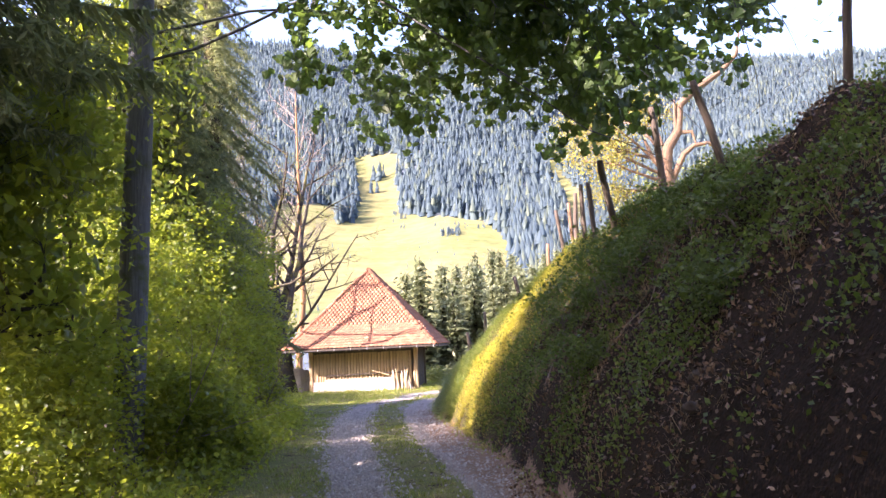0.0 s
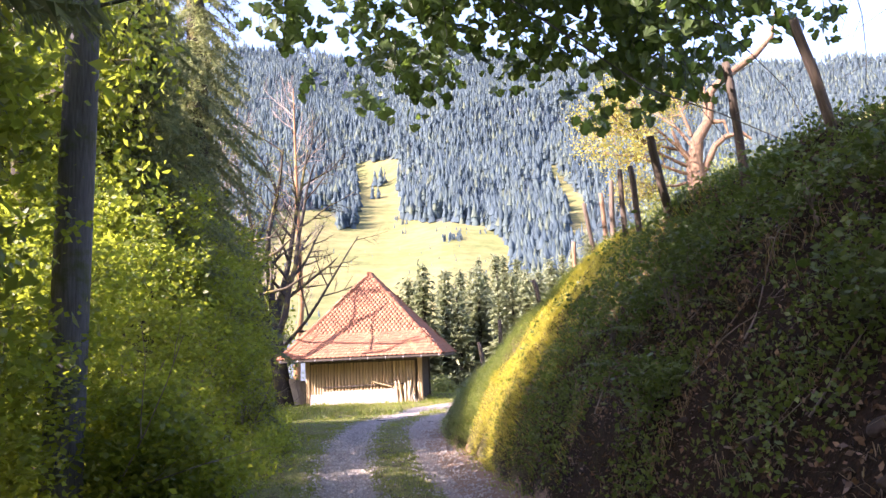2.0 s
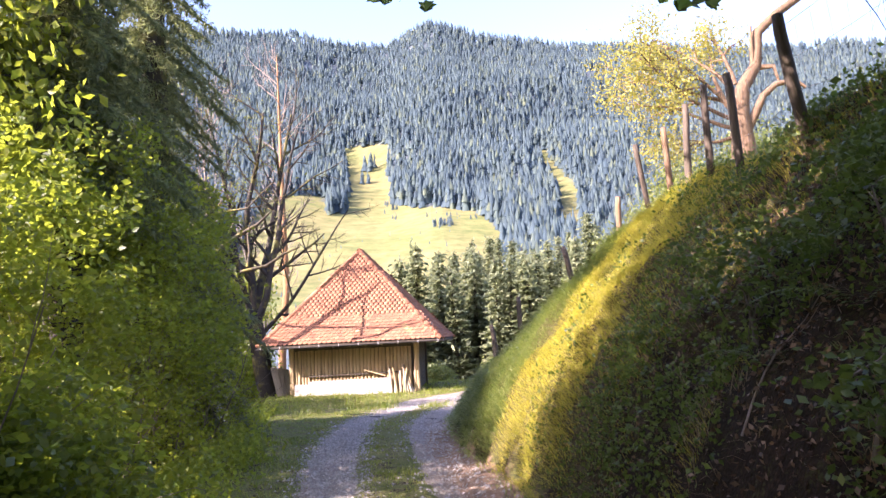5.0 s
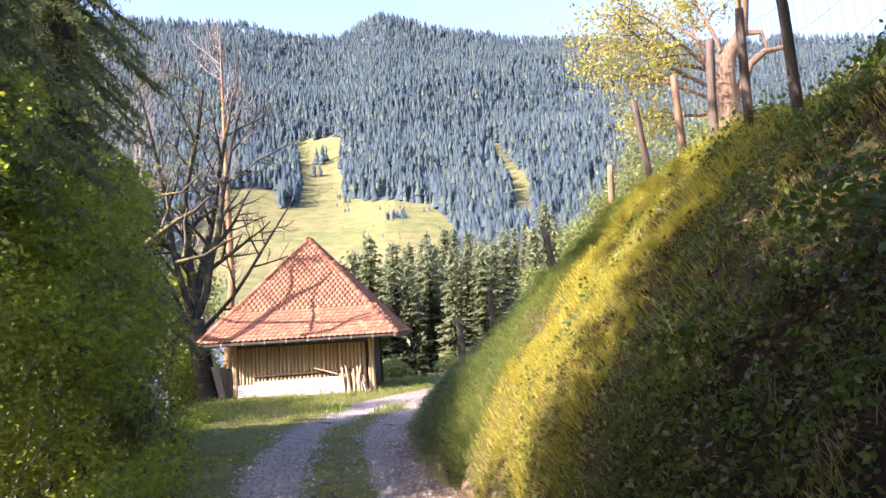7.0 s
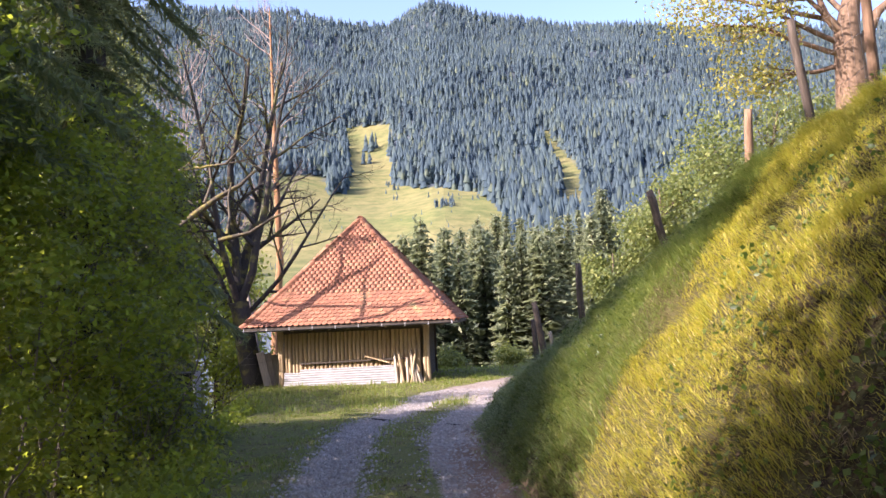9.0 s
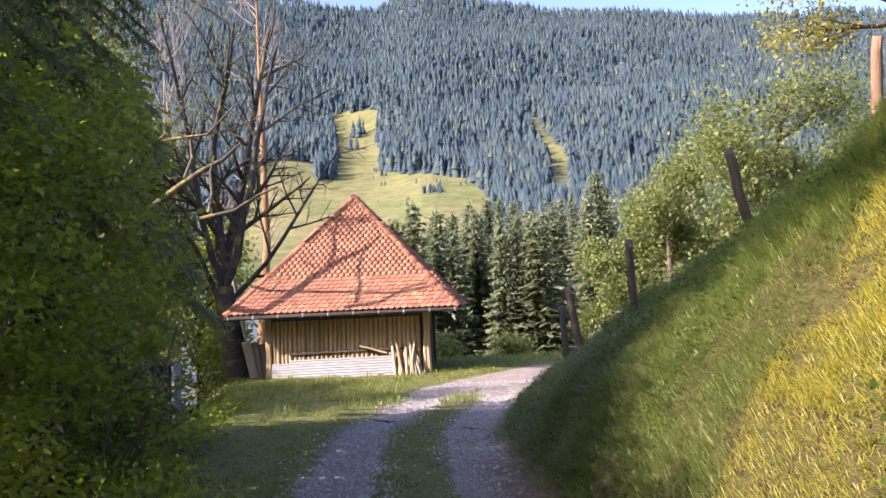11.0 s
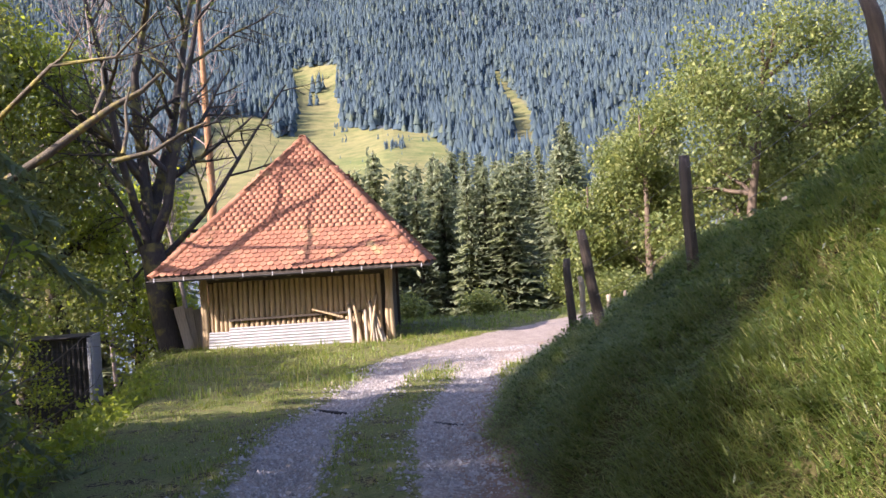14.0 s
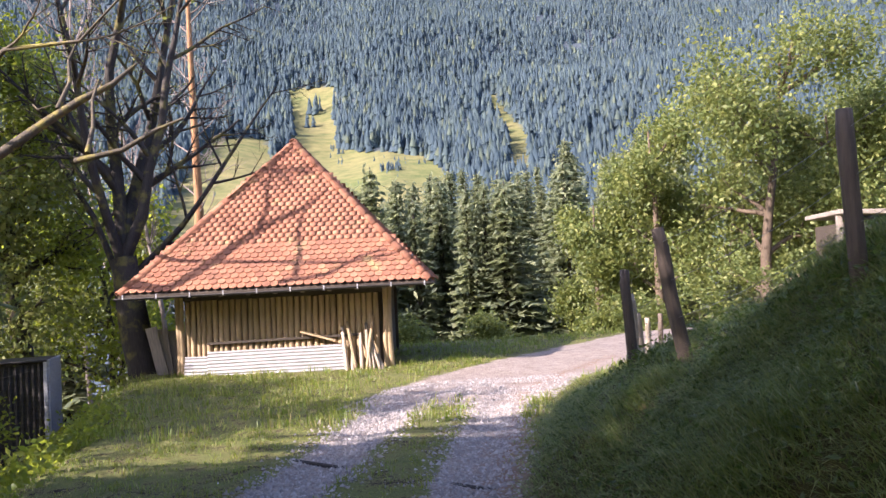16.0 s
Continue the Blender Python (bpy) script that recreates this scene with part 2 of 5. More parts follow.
def leaf_cards(points, size, r, narrow=0.55, hang=0.0, spin=None):
    """Small folded leaves (two triangles each) at the points."""
    n = len(points)
    a = r.normal(0, 1, (n, 3)) if spin is None else spin + r.normal(0, 0.35, (n, 3))
    a[:, 2] -= hang
    a /= np.linalg.norm(a, axis=1)[:, None] + 1e-9
    b = np.cross(a, r.normal(0, 1, (n, 3)))
    b /= np.linalg.norm(b, axis=1)[:, None] + 1e-9
    c = np.cross(a, b)
    s = (size * r.uniform(0.55, 1.35, n))[:, None]
    p = np.asarray(points)
    v = np.stack([p, p + a * s * 0.45 + b * s * narrow * 0.5 + c * s * 0.08, p + a * s, p + a * s * 0.45 - b * s * narrow * 0.5 + c * s * 0.08], 1).reshape(-1, 3)
    i = np.arange(n)[:, None] * 4
    return v, np.concatenate([i + np.array([[0, 1, 2]]), i + np.array([[0, 2, 3]])], 1).reshape(-1, 3)


def merged(pieces):
    vs, fs, base = [], [], 0
    for v, f in pieces:
        vs.append(v)
        fs.append(np.asarray(f) + base)
        base += len(v)
    return np.concatenate(vs), np.concatenate(fs)


# ---- the lie of the land ----
def lerp(x, xs, ys):
    return np.interp(x, xs, ys)


def road_middle(y):
    return lerp(y, [-6, 0, 9, 15.3, 18.7, 21, 24.5, 26.4, 30.2, 32, 34.3, 37, 40, 46], [0.7, 0.5, -0.2, -1.15, -1.5, -1.65, -1.65, -1.3, -0.6, 0.1, 1.5, 3.4, 5.5, 10])


def bank_foot(y):
    return lerp(y, [-6, 0, 9, 12.5, 16, 18.3, 21.3, 24.3, 26, 30, 32, 34, 40, 60], [2.4, 2.0, 1.15, 0.75, 0.25, -0.15, -0.35, -0.35, 0.1, 1.1, 2.0, 3.9, 9, 30])


def bank_width(y):
    return lerp(y, [0, 11.5, 16, 18.3, 20.5, 25, 30], [2.5, 2.45, 2.4, 2.6, 2.3, 1.4, 1.2])


def bank_height(y):
    return lerp(y, [-6, 10, 13, 15.6, 18.3, 20.5, 25, 28, 32, 36], [3.7, 3.7, 3.58, 3.55, 3.25, 2.45, 0.98, 0.55, 0.25, 0.15])


def verge_edge(y):
    return lerp(y, [-6, 0, 10, 17, 21, 29.5, 34, 37, 45, 60], [-3.2, -3.0, -3.2, -3.7, -4.1, -5.2, -6.5, -7.2, -7.6, -8])


CREST = ([-60, -40, -25, -11.5, -9.5, -7.9, -5.5, -3.6, -2.1, -0.2, 0.6, 2.1, 4.1, 6.2, 8.2, 10.2, 12.6, 15.4, 25, 28, 31, 45, 60], [17, 19, 20.6, 20.9, 21.0, 20.5, 20.1, 20.0, 20.4, 21.4, 21.5, 21.0, 20.35, 20.1, 19.8, 19.4, 19.0, 18.8, 17.1, 16.9, 16.2, 13, 11])
FAR = ([60, 110, 200, 300, 500, 700, 900, 1100, 1500, 1900, 2300, 4000], [-9.0, -7.5, -2.5, 1.2, 4.6, 8.0, 11.2, 13.6, 17.6, 21.0, 14, 6])


def rolling(x, y, scale):
    """A cheap smooth wave field between -1 and 1."""
    return (np.sin(x * scale + 1.3 * np.sin(y * scale * 0.7 + 0.4)) + np.sin(y * scale * 1.13 + 1.7 * np.sin(x * scale * 0.61 + 2.0)) + np.sin((x + y) * scale * 0.53 + 0.9)) / 3


def land(x, y):
    x, y = np.asarray(x, float), np.asarray(y, float)
    base = lerp(y, [-6, 18, 25, 30, 37, 44, 52, 70, 90], [0, 0, -0.12, -0.28, -0.33, -0.45, -2.0, -7, -11])
    u = (x - bank_foot(y)) / bank_width(y)
    hc = bank_height(y)
    prof = lerp(u, [0, 0.06, 0.2, 0.5, 1.0], [0, 0.13, 0.34, 0.62, 1.0])
    past = np.clip((u - 1) * bank_width(y), 0, None)
    slope = lerp(y, [8, 14, 20, 25, 30, 40, 60], [0.03, 0.10, 0.5, 0.66, 0.5, 0.15, 0.0])
    bank = hc * prof + slope / 0.66 * lerp(past, [0, 3, 5.5, 9, 21], [0, 0.6, 3.9, 6.4, 7.6])
    bank = bank * lerp(y, [38, 60], [1, 0])
    near = base + bank
    d = verge_edge(y) - x
    near = near - np.clip(d, 0, None) * 0.55 * np.clip(d / 1.0, 0, 1) * lerp(d, [0, 4, 14, 40], [1, 1, 0.8, 0.35])
    rough = np.where(u > 0, lerp(y, [12, 15], [0.17, 0.11]) * np.clip(u * 4, 0, 1), 0.02) + 0.05 * np.clip(d, 0, 1)
    rut = np.abs(np.abs(x - road_middle(y)) - 0.8)
    on_road = np.clip(1 - (np.abs(x - road_middle(y)) - 1.3) / 0.4, 0, 1) * (y < 32)
    near = near + rough * (rolling(x, y, 2.3) + 0.6 * rolling(y, x, 5.1) + 0.35 * rolling(x + 5, y, 11)) - 0.05 * on_road * np.clip(1 - rut / 0.5, 0, 1)
    dist, az = np.hypot(x, y), np.degrees(np.arctan2(x, y))
    k = lerp(az, *CREST) / 21.0
    el = lerp(dist, *FAR)
    el = np.where(el > 0, el * k, el)
    far = 1.6 + dist * np.tan(np.radians(el)) + np.clip((dist - 300) / 900, 0, 1) * 13 * rolling(x, y, 0.018) * lerp(dist, [1400, 1800], [1, 0.3]) + np.clip((dist - 600) / 700, 0, 1) * 34 * rolling(x, y, 0.0085) * lerp(dist, [1450, 1850], [1, 0.12])
    behind = np.clip(-y / 60, 0, 1) * 30
    w = np.clip((dist - 52) / 50, 0, 1)
    w = w * w * (3 - 2 * w)
    return (near + behind) * (1 - w) + np.where(y < 0, near + behind, far) * w


def clearing(x, y, edge=0.0):
    """True where the far mountain is open meadow, by bearing and distance."""
    az = np.degrees(np.arctan2(x + 1, y - 10))
    k = lerp(np.degrees(np.arctan2(x, y)), *CREST) / 21.0
    el = lerp(np.hypot(x, y), *FAR) * k
    w = edge + 0.5 * rolling(x, y, 0.03)
    lo = (el > 1) & (az > -15 - w) & (az < 5 + w) & (el < lerp(az, [-15, -13.4, -11.7, -9.3, -7.75, -7.6, -6.15, -6.0], [5, 7, 10.6, 12.8, 13.4, 8.8, 9.0, 10]) + w) & (el < lerp(az, [-2.9, -1.7, 0.3, 1.9, 3.8, 5], [10.2, 9.7, 9.1, 8.5, 7.7, 6.3]) + w)
    up = (el >= 8) & (el < 13.6 + w) & (az > -6.1 - w) & (az < -2.9 + 0.6 * w)
    strip = (el > 6) & (el < 12.2 + w) & (np.abs(az - lerp(el, [7, 8.5, 10, 11, 12.2], [9.8, 9.9, 9.6, 8.9, 7.9])) < lerp(el, [6, 10, 12], [0.75, 0.8, 0.45]) + 0.4 * w)
    glade = (np.abs(el - 15.4) < 0.2) & (np.abs(az - 14.0) < 0.7)
    return (lo | up | strip | glade) & (np.hypot(x, y) > 220)


def graded(a, b, step, grow_by, limit, cap):
    inner = list(np.arange(a, b, step))
    up, s = [inner[-1]], step
    while up[-1] < limit:
        s = min(s * grow_by, cap)
        up.append(up[-1] + s)
    return inner + up[1:]


def build_ground():
    right = graded(-8.0, 6.0, 0.19, 1.17, 2600, 60)
    left, s = [-8.0], 0.16
    while left[-1] > -2600:
        s = min(s * 1.17, 60)
        left.append(left[-1] - s)
    xs = np.array(sorted(set(np.round(left[1:] + right, 3)) | set(range(-240, 260, 10))))
    back, s = [-4.0], 0.3
    while back[-1] > -700:
        s = min(s * 1.25, 80)
        back.append(back[-1] - s)
    ys = np.array(sorted(set(np.round(back[1:] + graded(-4.0, 40.0, 0.2, 1.12, 4300, 80), 3)) | set(range(400, 1200, 11))))
    gx, gy = np.meshgrid(xs, ys)
    gz = land(gx, gy)
    nx, ny = len(xs), len(ys)
    i = (np.arange(ny - 1)[:, None] * nx + np.arange(nx - 1)[None, :]).ravel()
    me = smooth(mesh_of("ground", np.stack([gx, gy, gz], -1).reshape(-1, 3), np.stack([i, i + 1, i + nx + 1, i + nx], -1), GROUND))
    mid = road_middle(gy)
    off = np.abs(gx - mid)
    rut = np.abs(off - 0.8)
    gravel = np.where(gy < 33, np.clip(0.95 - (rut - 0.27) / 0.22, 0, 1), 0)
    wide = np.clip(1 - (off - lerp(gy, [28, 31, 34, 40], [0.4, 1.3, 1.7, 1.5])) / 0.5, 0, 1) * lerp(gy, [28, 31], [0, 0.85]) * (gy < 48)
    gravel = np.maximum(gravel * 0.86, wide * 0.86)
    u = (gx - bank_foot(gy)) / bank_width(gy)
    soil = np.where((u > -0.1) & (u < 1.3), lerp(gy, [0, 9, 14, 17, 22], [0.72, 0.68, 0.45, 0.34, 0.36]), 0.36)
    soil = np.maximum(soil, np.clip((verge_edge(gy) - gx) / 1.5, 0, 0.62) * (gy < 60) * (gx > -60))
    dist = np.hypot(gx, gy)
    open_land = clearing(gx, gy, 0.2)
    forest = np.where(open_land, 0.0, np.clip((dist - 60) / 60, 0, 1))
    dirt = np.clip(1 - np.abs(gx - mid - 1.1) / 0.75, 0, 1) * lerp(gy, [4, 12, 20, 26, 30], [1.0, 1.0, 0.85, 0.6, 0.5]) * (gy < 36) * (gx < bank_foot(gy) - 0.02)
    thatch = np.clip(u * 8 + 1, 0, 1) * (u < 4) * (gy < 40) * (gy > -6)
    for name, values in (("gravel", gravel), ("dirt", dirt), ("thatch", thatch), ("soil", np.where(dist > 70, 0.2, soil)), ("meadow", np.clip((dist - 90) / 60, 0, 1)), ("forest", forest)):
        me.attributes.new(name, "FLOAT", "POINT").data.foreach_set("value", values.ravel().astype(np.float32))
    return tagged(new("ground", me), "gravel track, grassy verges, earth bank and mountain meadows", "ground", kind="structure")


build_ground()


def far_woods():
    """The woods on the mountain: one spruce of a few faces each."""
    n = 78000
    az, d = rng.uniform(-38, 42, n), np.sqrt(rng.uniform(330 ** 2, 1960 ** 2, n))
    x, y = d * np.sin(np.radians(az)), d * np.cos(np.radians(az))
    keep = ~clearing(x, y) & (rng.random(n) < np.clip(1.2 - d / 3000, 0.5, 1) * (0.9 + 0.5 * rolling(x, y, 0.03) + 0.3 * rolling(y, x, 0.011)))
    x, y, h = x[keep], y[keep], rng.uniform(13, 29, int(keep.sum()))
    # single trees, bushes and a grove on the meadow
    for count, bearing, wide, far, deep, lo, hi in ((70, -4, 8, 470, 170, 2, 5), (26, 0.75, 0.75, 640, 8, 5, 9), (5, -4.5, 0.45, 1060, 8, 22, 30), (4, -4.7, 0.35, 985, 8, 14, 20), (16, -3.0, 0.5, 800, 60, 4, 9), (12, 1.5, 2.0, 690, 20, 3, 6)):
        a, q = np.radians(bearing + wide * rng.uniform(-1, 1, count)), far + deep * rng.uniform(-1, 1, count)
        x, y, h = np.append(x, q * np.sin(a) - 1), np.append(y, q * np.cos(a) + 10), np.append(h, rng.uniform(lo, hi, count))
    n = len(x)
    h = h * lerp(np.hypot(x, y), [400, 1000, 1900], [0.9, 1.0, 0.85])
    z = land(x, y) - 0.5
    slim = rng.uniform(0.75, 1.25, n)
    k = 4
    rim0 = rng.uniform(0, 6.28, n)
    pieces_v, pieces_f, base = [], [], 0
    for level, (tip_at, lo, wide) in enumerate(((1.0, 0.58, 0.10), (0.78, 0.30, 0.155), (0.55, 0.02, 0.20))):
        pieces_v.append(np.stack([x + rng.normal(0, 0.3, n), y, z + h * tip_at], -1))
        ring = []
        for side in range(k):
            a = rim0 + level + side * 2 * math.pi / k
            q = h * wide * slim * rng.uniform(0.55, 1.35, n)
            ring.append(np.stack([x + q * np.cos(a), y + q * np.sin(a), z + h * (lo + rng.uniform(-0.08, 0.08, n))], -1))
        pieces_v.append(np.stack(ring, 1).reshape(-1, 3))
        tip, rim = base + np.arange(n), base + n + np.arange(n) * k
        for side in range(k):
            pieces_f.append(np.stack([tip, rim + side, rim + (side + 1) % k], -1))
        base += n * (k + 1)
    tagged(new("far_woods", smooth(mesh_of("far_woods", np.concatenate(pieces_v), np.concatenate(pieces_f), NEEDLE_FAR_HAZED))), "dense spruce forest covering the mountain slope, coloured blue for haze", "forest", kind="stuff")


far_woods()
# ---- building materials ----
def tile_material():
    m, t, b = material("clay_roof_tile")
    add = t.nodes.new("ShaderNodeMath")
    add.operation = "ADD"
    t.links.new(island(t), add.inputs[0])
    t.links.new(object_random(t), add.inputs[1])
    fr = t.nodes.new("ShaderNodeMath")
    fr.operation = "FRACT"
    t.links.new(add.outputs[0], fr.inputs[0])
    col = ramp(t, fr.outputs[0], [(0, (0.19, 0.075, 0.042)), (0.35, (0.28, 0.105, 0.055)), (0.75, (0.34, 0.135, 0.07)), (1, (0.38, 0.18, 0.10))])
    n = fractal(t, t.nodes.new("ShaderNodeNewGeometry").outputs["Position"], 9, 7)
    col = mix(t, 0.45, col, ramp(t, n, [(0.3, (0.12, 0.065, 0.04)), (0.7, (0.42, 0.19, 0.105))]))
    lich = ramp(t, fractal(t, t.nodes.new("ShaderNodeNewGeometry").outputs["Position"], 2.1, 5), [(0.58, (0, 0, 0)), (0.72, (0.55, 0.55, 0.55))])
    col = mix(t, lich, col, (0.36, 0.31, 0.13))
    t.links.new(col, b.inputs["Base Color"])
    b.inputs["Roughness"].default_value = 0.85
    relief(t, b, n, 0.4, 0.01)
    return m


def metal_material(name, dark, light, metallic, rough):
    m, t, b = material(name)
    n = fractal(t, coords(t, (1, 6, 6)), 3.0, 6)
    t.links.new(ramp(t, n, [(0.3, dark), (0.7, light)]), b.inputs["Base Color"])
    b.inputs["Metallic"].default_value = metallic
    b.inputs["Roughness"].default_value = rough
    relief(t, b, n, 0.15, 0.005)
    return m


TILE = tile_material()
ZINC = metal_material("galvanised_sheet", (0.34, 0.33, 0.32), (0.56, 0.55, 0.55), 0.5, 0.42)
DARK_METAL = metal_material("dark_metal", (0.022, 0.02, 0.019), (0.065, 0.06, 0.056), 0.4, 0.55)
GREY_METAL = metal_material("grey_metal", (0.28, 0.28, 0.29), (0.45, 0.45, 0.46), 0.2, 0.6)
LOG = wood_material("peeled_log", (0.32, 0.22, 0.115), (0.60, 0.45, 0.26))
BOARD = wood_material("grey_board", (0.20, 0.165, 0.13), (0.42, 0.36, 0.29))
DARK_BOARD = wood_material("dark_board", (0.035, 0.025, 0.018), (0.10, 0.075, 0.05))


# ---- barn ----
BARN = pose(-3.84, 36.62, -0.36, 0, 0, -4.5)
EAVE_X, EAVE_Y, EAVE_Z, TOP_Z, RUN, RIDGE = 3.45, -0.87, 1.93, 5.66, 3.12, 0.7


def sweep(f):
    """The roof's rise for a run of 0 to 1: a little flatter towards the eave."""
    return lerp(f, [0, 0.12, 0.3, 1.0], [0, 0.118, 0.297, 1.0])


def tile_mesh():
    bm = bmesh.new()
    w, l, th = 0.088, 0.25, 0.017
    rim = [(-w, l), (-w, 0.078), (-w * 0.8, 0.036), (-w * 0.42, 0.008), (w * 0.42, 0.008), (w * 0.8, 0.036), (w, 0.078), (w, l)]
    up = [bm.verts.new((x, y, th + 0.036 * (1 - y / l))) for x, y in rim]
    dn = [bm.verts.new((x, y, 0.036 * (1 - y / l))) for x, y in rim]
    bm.faces.new(up[::-1])
    for i in range(len(rim) - 1):
        bm.faces.new((up[i], up[i + 1], dn[i + 1], dn[i]))
    me = bpy.data.meshes.new("roof_tile")
    bmesh.ops.recalc_face_normals(bm, faces=bm.faces)
    bm.to_mesh(me)
    bm.free()
    me.materials.append(TILE)
    return me


def tile_places(side):
    """Frames of the tiles on one roof face. side 0 is the front, 1 right, 2 back, 3 left."""
    r = np.random.default_rng(20 + side)
    half = EAVE_X if side in (0, 2) else RUN + RIDGE / 2
    top_half = 0.0 if side in (0, 2) else RIDGE / 2
    run = RUN if side in (0, 2) else EAVE_X
    slope_len = math.hypot(run, TOP_Z - EAVE_Z)
    rows = int(slope_len / 0.145)
    found = []
    for row in range(rows):
        f = row / rows
        width = half + (top_half - half) * f
        ang = math.atan2((sweep(min(f + 0.03, 1)) - sweep(f)) * (TOP_Z - EAVE_Z), 0.03 * run)
        for k in range(44):
            x = (k - 22 + (0.5 if row % 2 else 0.0)) * 0.184
            if abs(x) > width - 0.03:
                continue
            local = pose(x, -run + run * f, EAVE_Z + sweep(f) * (TOP_Z - EAVE_Z) + 0.035, math.degrees(ang) + r.normal(0, 0.3), r.normal(0, 0.4), r.normal(0, 0.5))
            found.append((row, x, local))
    centre = pose(0, EAVE_Y + RUN + RIDGE / 2, 0)
    shift = -RIDGE / 2 if side in (0, 2) else 0.0
    turn = pose(0, 0, 0, 0, 0, 90 * side) @ pose(0, shift, 0)
    return [(row, x, centre @ turn @ m) for row, x, m in found]


def joined_copies(me, frames):
    v = np.empty(len(me.vertices) * 3, np.float32)
    me.vertices.foreach_get("co", v)
    v = v.reshape(-1, 3)
    me.calc_loop_triangles()
    f = np.array([list(t.vertices) for t in me.loop_triangles])
    return merged([(v @ np.array(m.to_3x3()).T + np.array(m.translation), f) for m in frames])


def build_barn():
    barn = new("barn")
    barn.matrix_world = BARN
    tagged(barn, "small log-walled barn with a steep red clay-tiled hip roof", "barn")
    yc = EAVE_Y + RUN + RIDGE / 2
    depth = RUN + RIDGE / 2
    # roof deck
    bm = bmesh.new()
    levels = []
    for f in (0, 0.12, 0.3, 1.0):
        hx, hy = EAVE_X * (1 - f), RUN * (1 - f) + RIDGE / 2
        z = EAVE_Z + float(sweep(f)) * (TOP_Z - EAVE_Z)
        levels.append([bm.verts.new((sx * max(hx, 0.01), yc + sy * hy, z)) for sx, sy in ((-1, -1), (1, -1), (1, 1), (-1, 1))])
    for a, b in zip(levels, levels[1:]):
        for i in range(4):
            bm.faces.new((a[i], a[(i + 1) % 4], b[(i + 1) % 4], b[i]))
    low = [bm.verts.new((v.co.x, v.co.y, v.co.z - 0.07)) for v in levels[0]]
    for i in range(4):
        bm.faces.new((low[i], low[(i + 1) % 4], levels[0][(i + 1) % 4], levels[0][i]))
    bm.faces.new(low[::-1])
    bm.faces.new(levels[-1])
    roof = part("roof", bm, DARK_BOARD, barn, "dark timber roof deck under the tiles")
    # walls behind the logs
    for name, lo, hi in (("front_wall", (-2.3, 0.09, 0.05), (2.28, 0.17, 1.95)), ("side_wall", (2.12, 0.2, 0.0), (2.22, 5.1, 2.1)),
                         ("side_wall", (-2.36, 0.2, -0.3), (-2.26, 5.1, 2.1)), ("back_wall", (-2.3, 5.0, -0.3), (2.3, 5.1, 2.1))):
        part(name, block(bmesh.new(), lo, hi, None, 0.008), DARK_BOARD, barn)
    part("top_beam", block(bmesh.new(), (-2.5, -0.06, 1.74), (2.5, 0.08, 1.9), None, 0.015), DARK_BOARD, barn, "dark squared top beam")
    part("sill_beam", block(bmesh.new(), (-2.5, -0.05, -0.1), (2.5, 0.08, 0.08), None, 0.015), BOARD, barn)
    # upright half logs
    r = np.random.default_rng(3)
    x = -2.22
    while x < 2.24:
        w = r.uniform(0.055, 0.075)
        pts = [(x + r.normal(0, 0.006), 0.02 + r.normal(0, 0.006), z) for z in (0.08, 0.6, 1.2, 1.74 + r.normal(0, 0.01))]
        me = smooth(mesh_of("log", *tubes([(pts, [w, w * 1.02, w * 0.98, w * 0.95])], 8), LOG))
        child("log", me, barn)
        x += 2 * w + 0.004
    for px in (-2.44, -2.36, 2.36, 2.44):
        pts = [(px + r.normal(0, 0.012), -0.03, z) for z in (-0.14, 0.6, 1.3, 1.9)]
        child("post", smooth(mesh_of("post", *tubes([(pts, [0.07, 0.068, 0.066, 0.062])], 9), LOG)), barn, "peeled round corner post")
    part("rail", block(bmesh.new(), (-1.75, -0.11, 0.74), (1.75, -0.05, 0.80), pose(0, 0, 0, 0, -0.8, 0), 0.008), DARK_BOARD, barn)
    # rafters, eave board, gutter
    for k in range(11):
        px = -3.0 + k * 0.6
        m = pose(px, EAVE_Y + 0.02, EAVE_Z - 0.03, 37, 0, 0)
        part("rafter", block(bmesh.new(), (-0.045, 0, -0.1), (0.045, 1.15, 0.0), m, 0.006), BOARD, barn)
    part("eave_board", block(bmesh.new(), (-EAVE_X, EAVE_Y - 0.025, EAVE_Z - 0.07), (EAVE_X, EAVE_Y - 0.003, EAVE_Z + 0.02), None, 0.004), DARK_BOARD, barn)
    bm = bmesh.new()
    arc = [(EAVE_Y - 0.085 - 0.055 * math.cos(a), EAVE_Z - 0.01 - 0.055 * math.sin(a)) for a in np.linspace(0, math.pi, 9)]
    inner = [(EAVE_Y - 0.085 - 0.049 * math.cos(a), EAVE_Z - 0.01 - 0.049 * math.sin(a)) for a in np.linspace(math.pi, 0, 9)]
    ring = arc + inner
    ends = [[bm.verts.new((sx * (EAVE_X + 0.06), y, z - (0.03 if sx < 0 else 0))) for y, z in ring] for sx in (-1, 1)]
    for i in range(len(ring)):
        j = (i + 1) % len(ring)
        bm.faces.new((ends[0][i], ends[0][j], ends[1][j], ends[1][i]))
    gutter = part("gutter", bm, DARK_METAL, barn, "dark half-round metal gutter", True)
    for k in range(10):
        px = -3.3 + k * 0.735
        part("gutter_bracket", block(bmesh.new(), (px - 0.014, EAVE_Y - 0.148, EAVE_Z - 0.075), (px + 0.014, EAVE_Y - 0.142, EAVE_Z + 0.03), None, 0.002), GREY_METAL, gutter, "pale metal bracket")
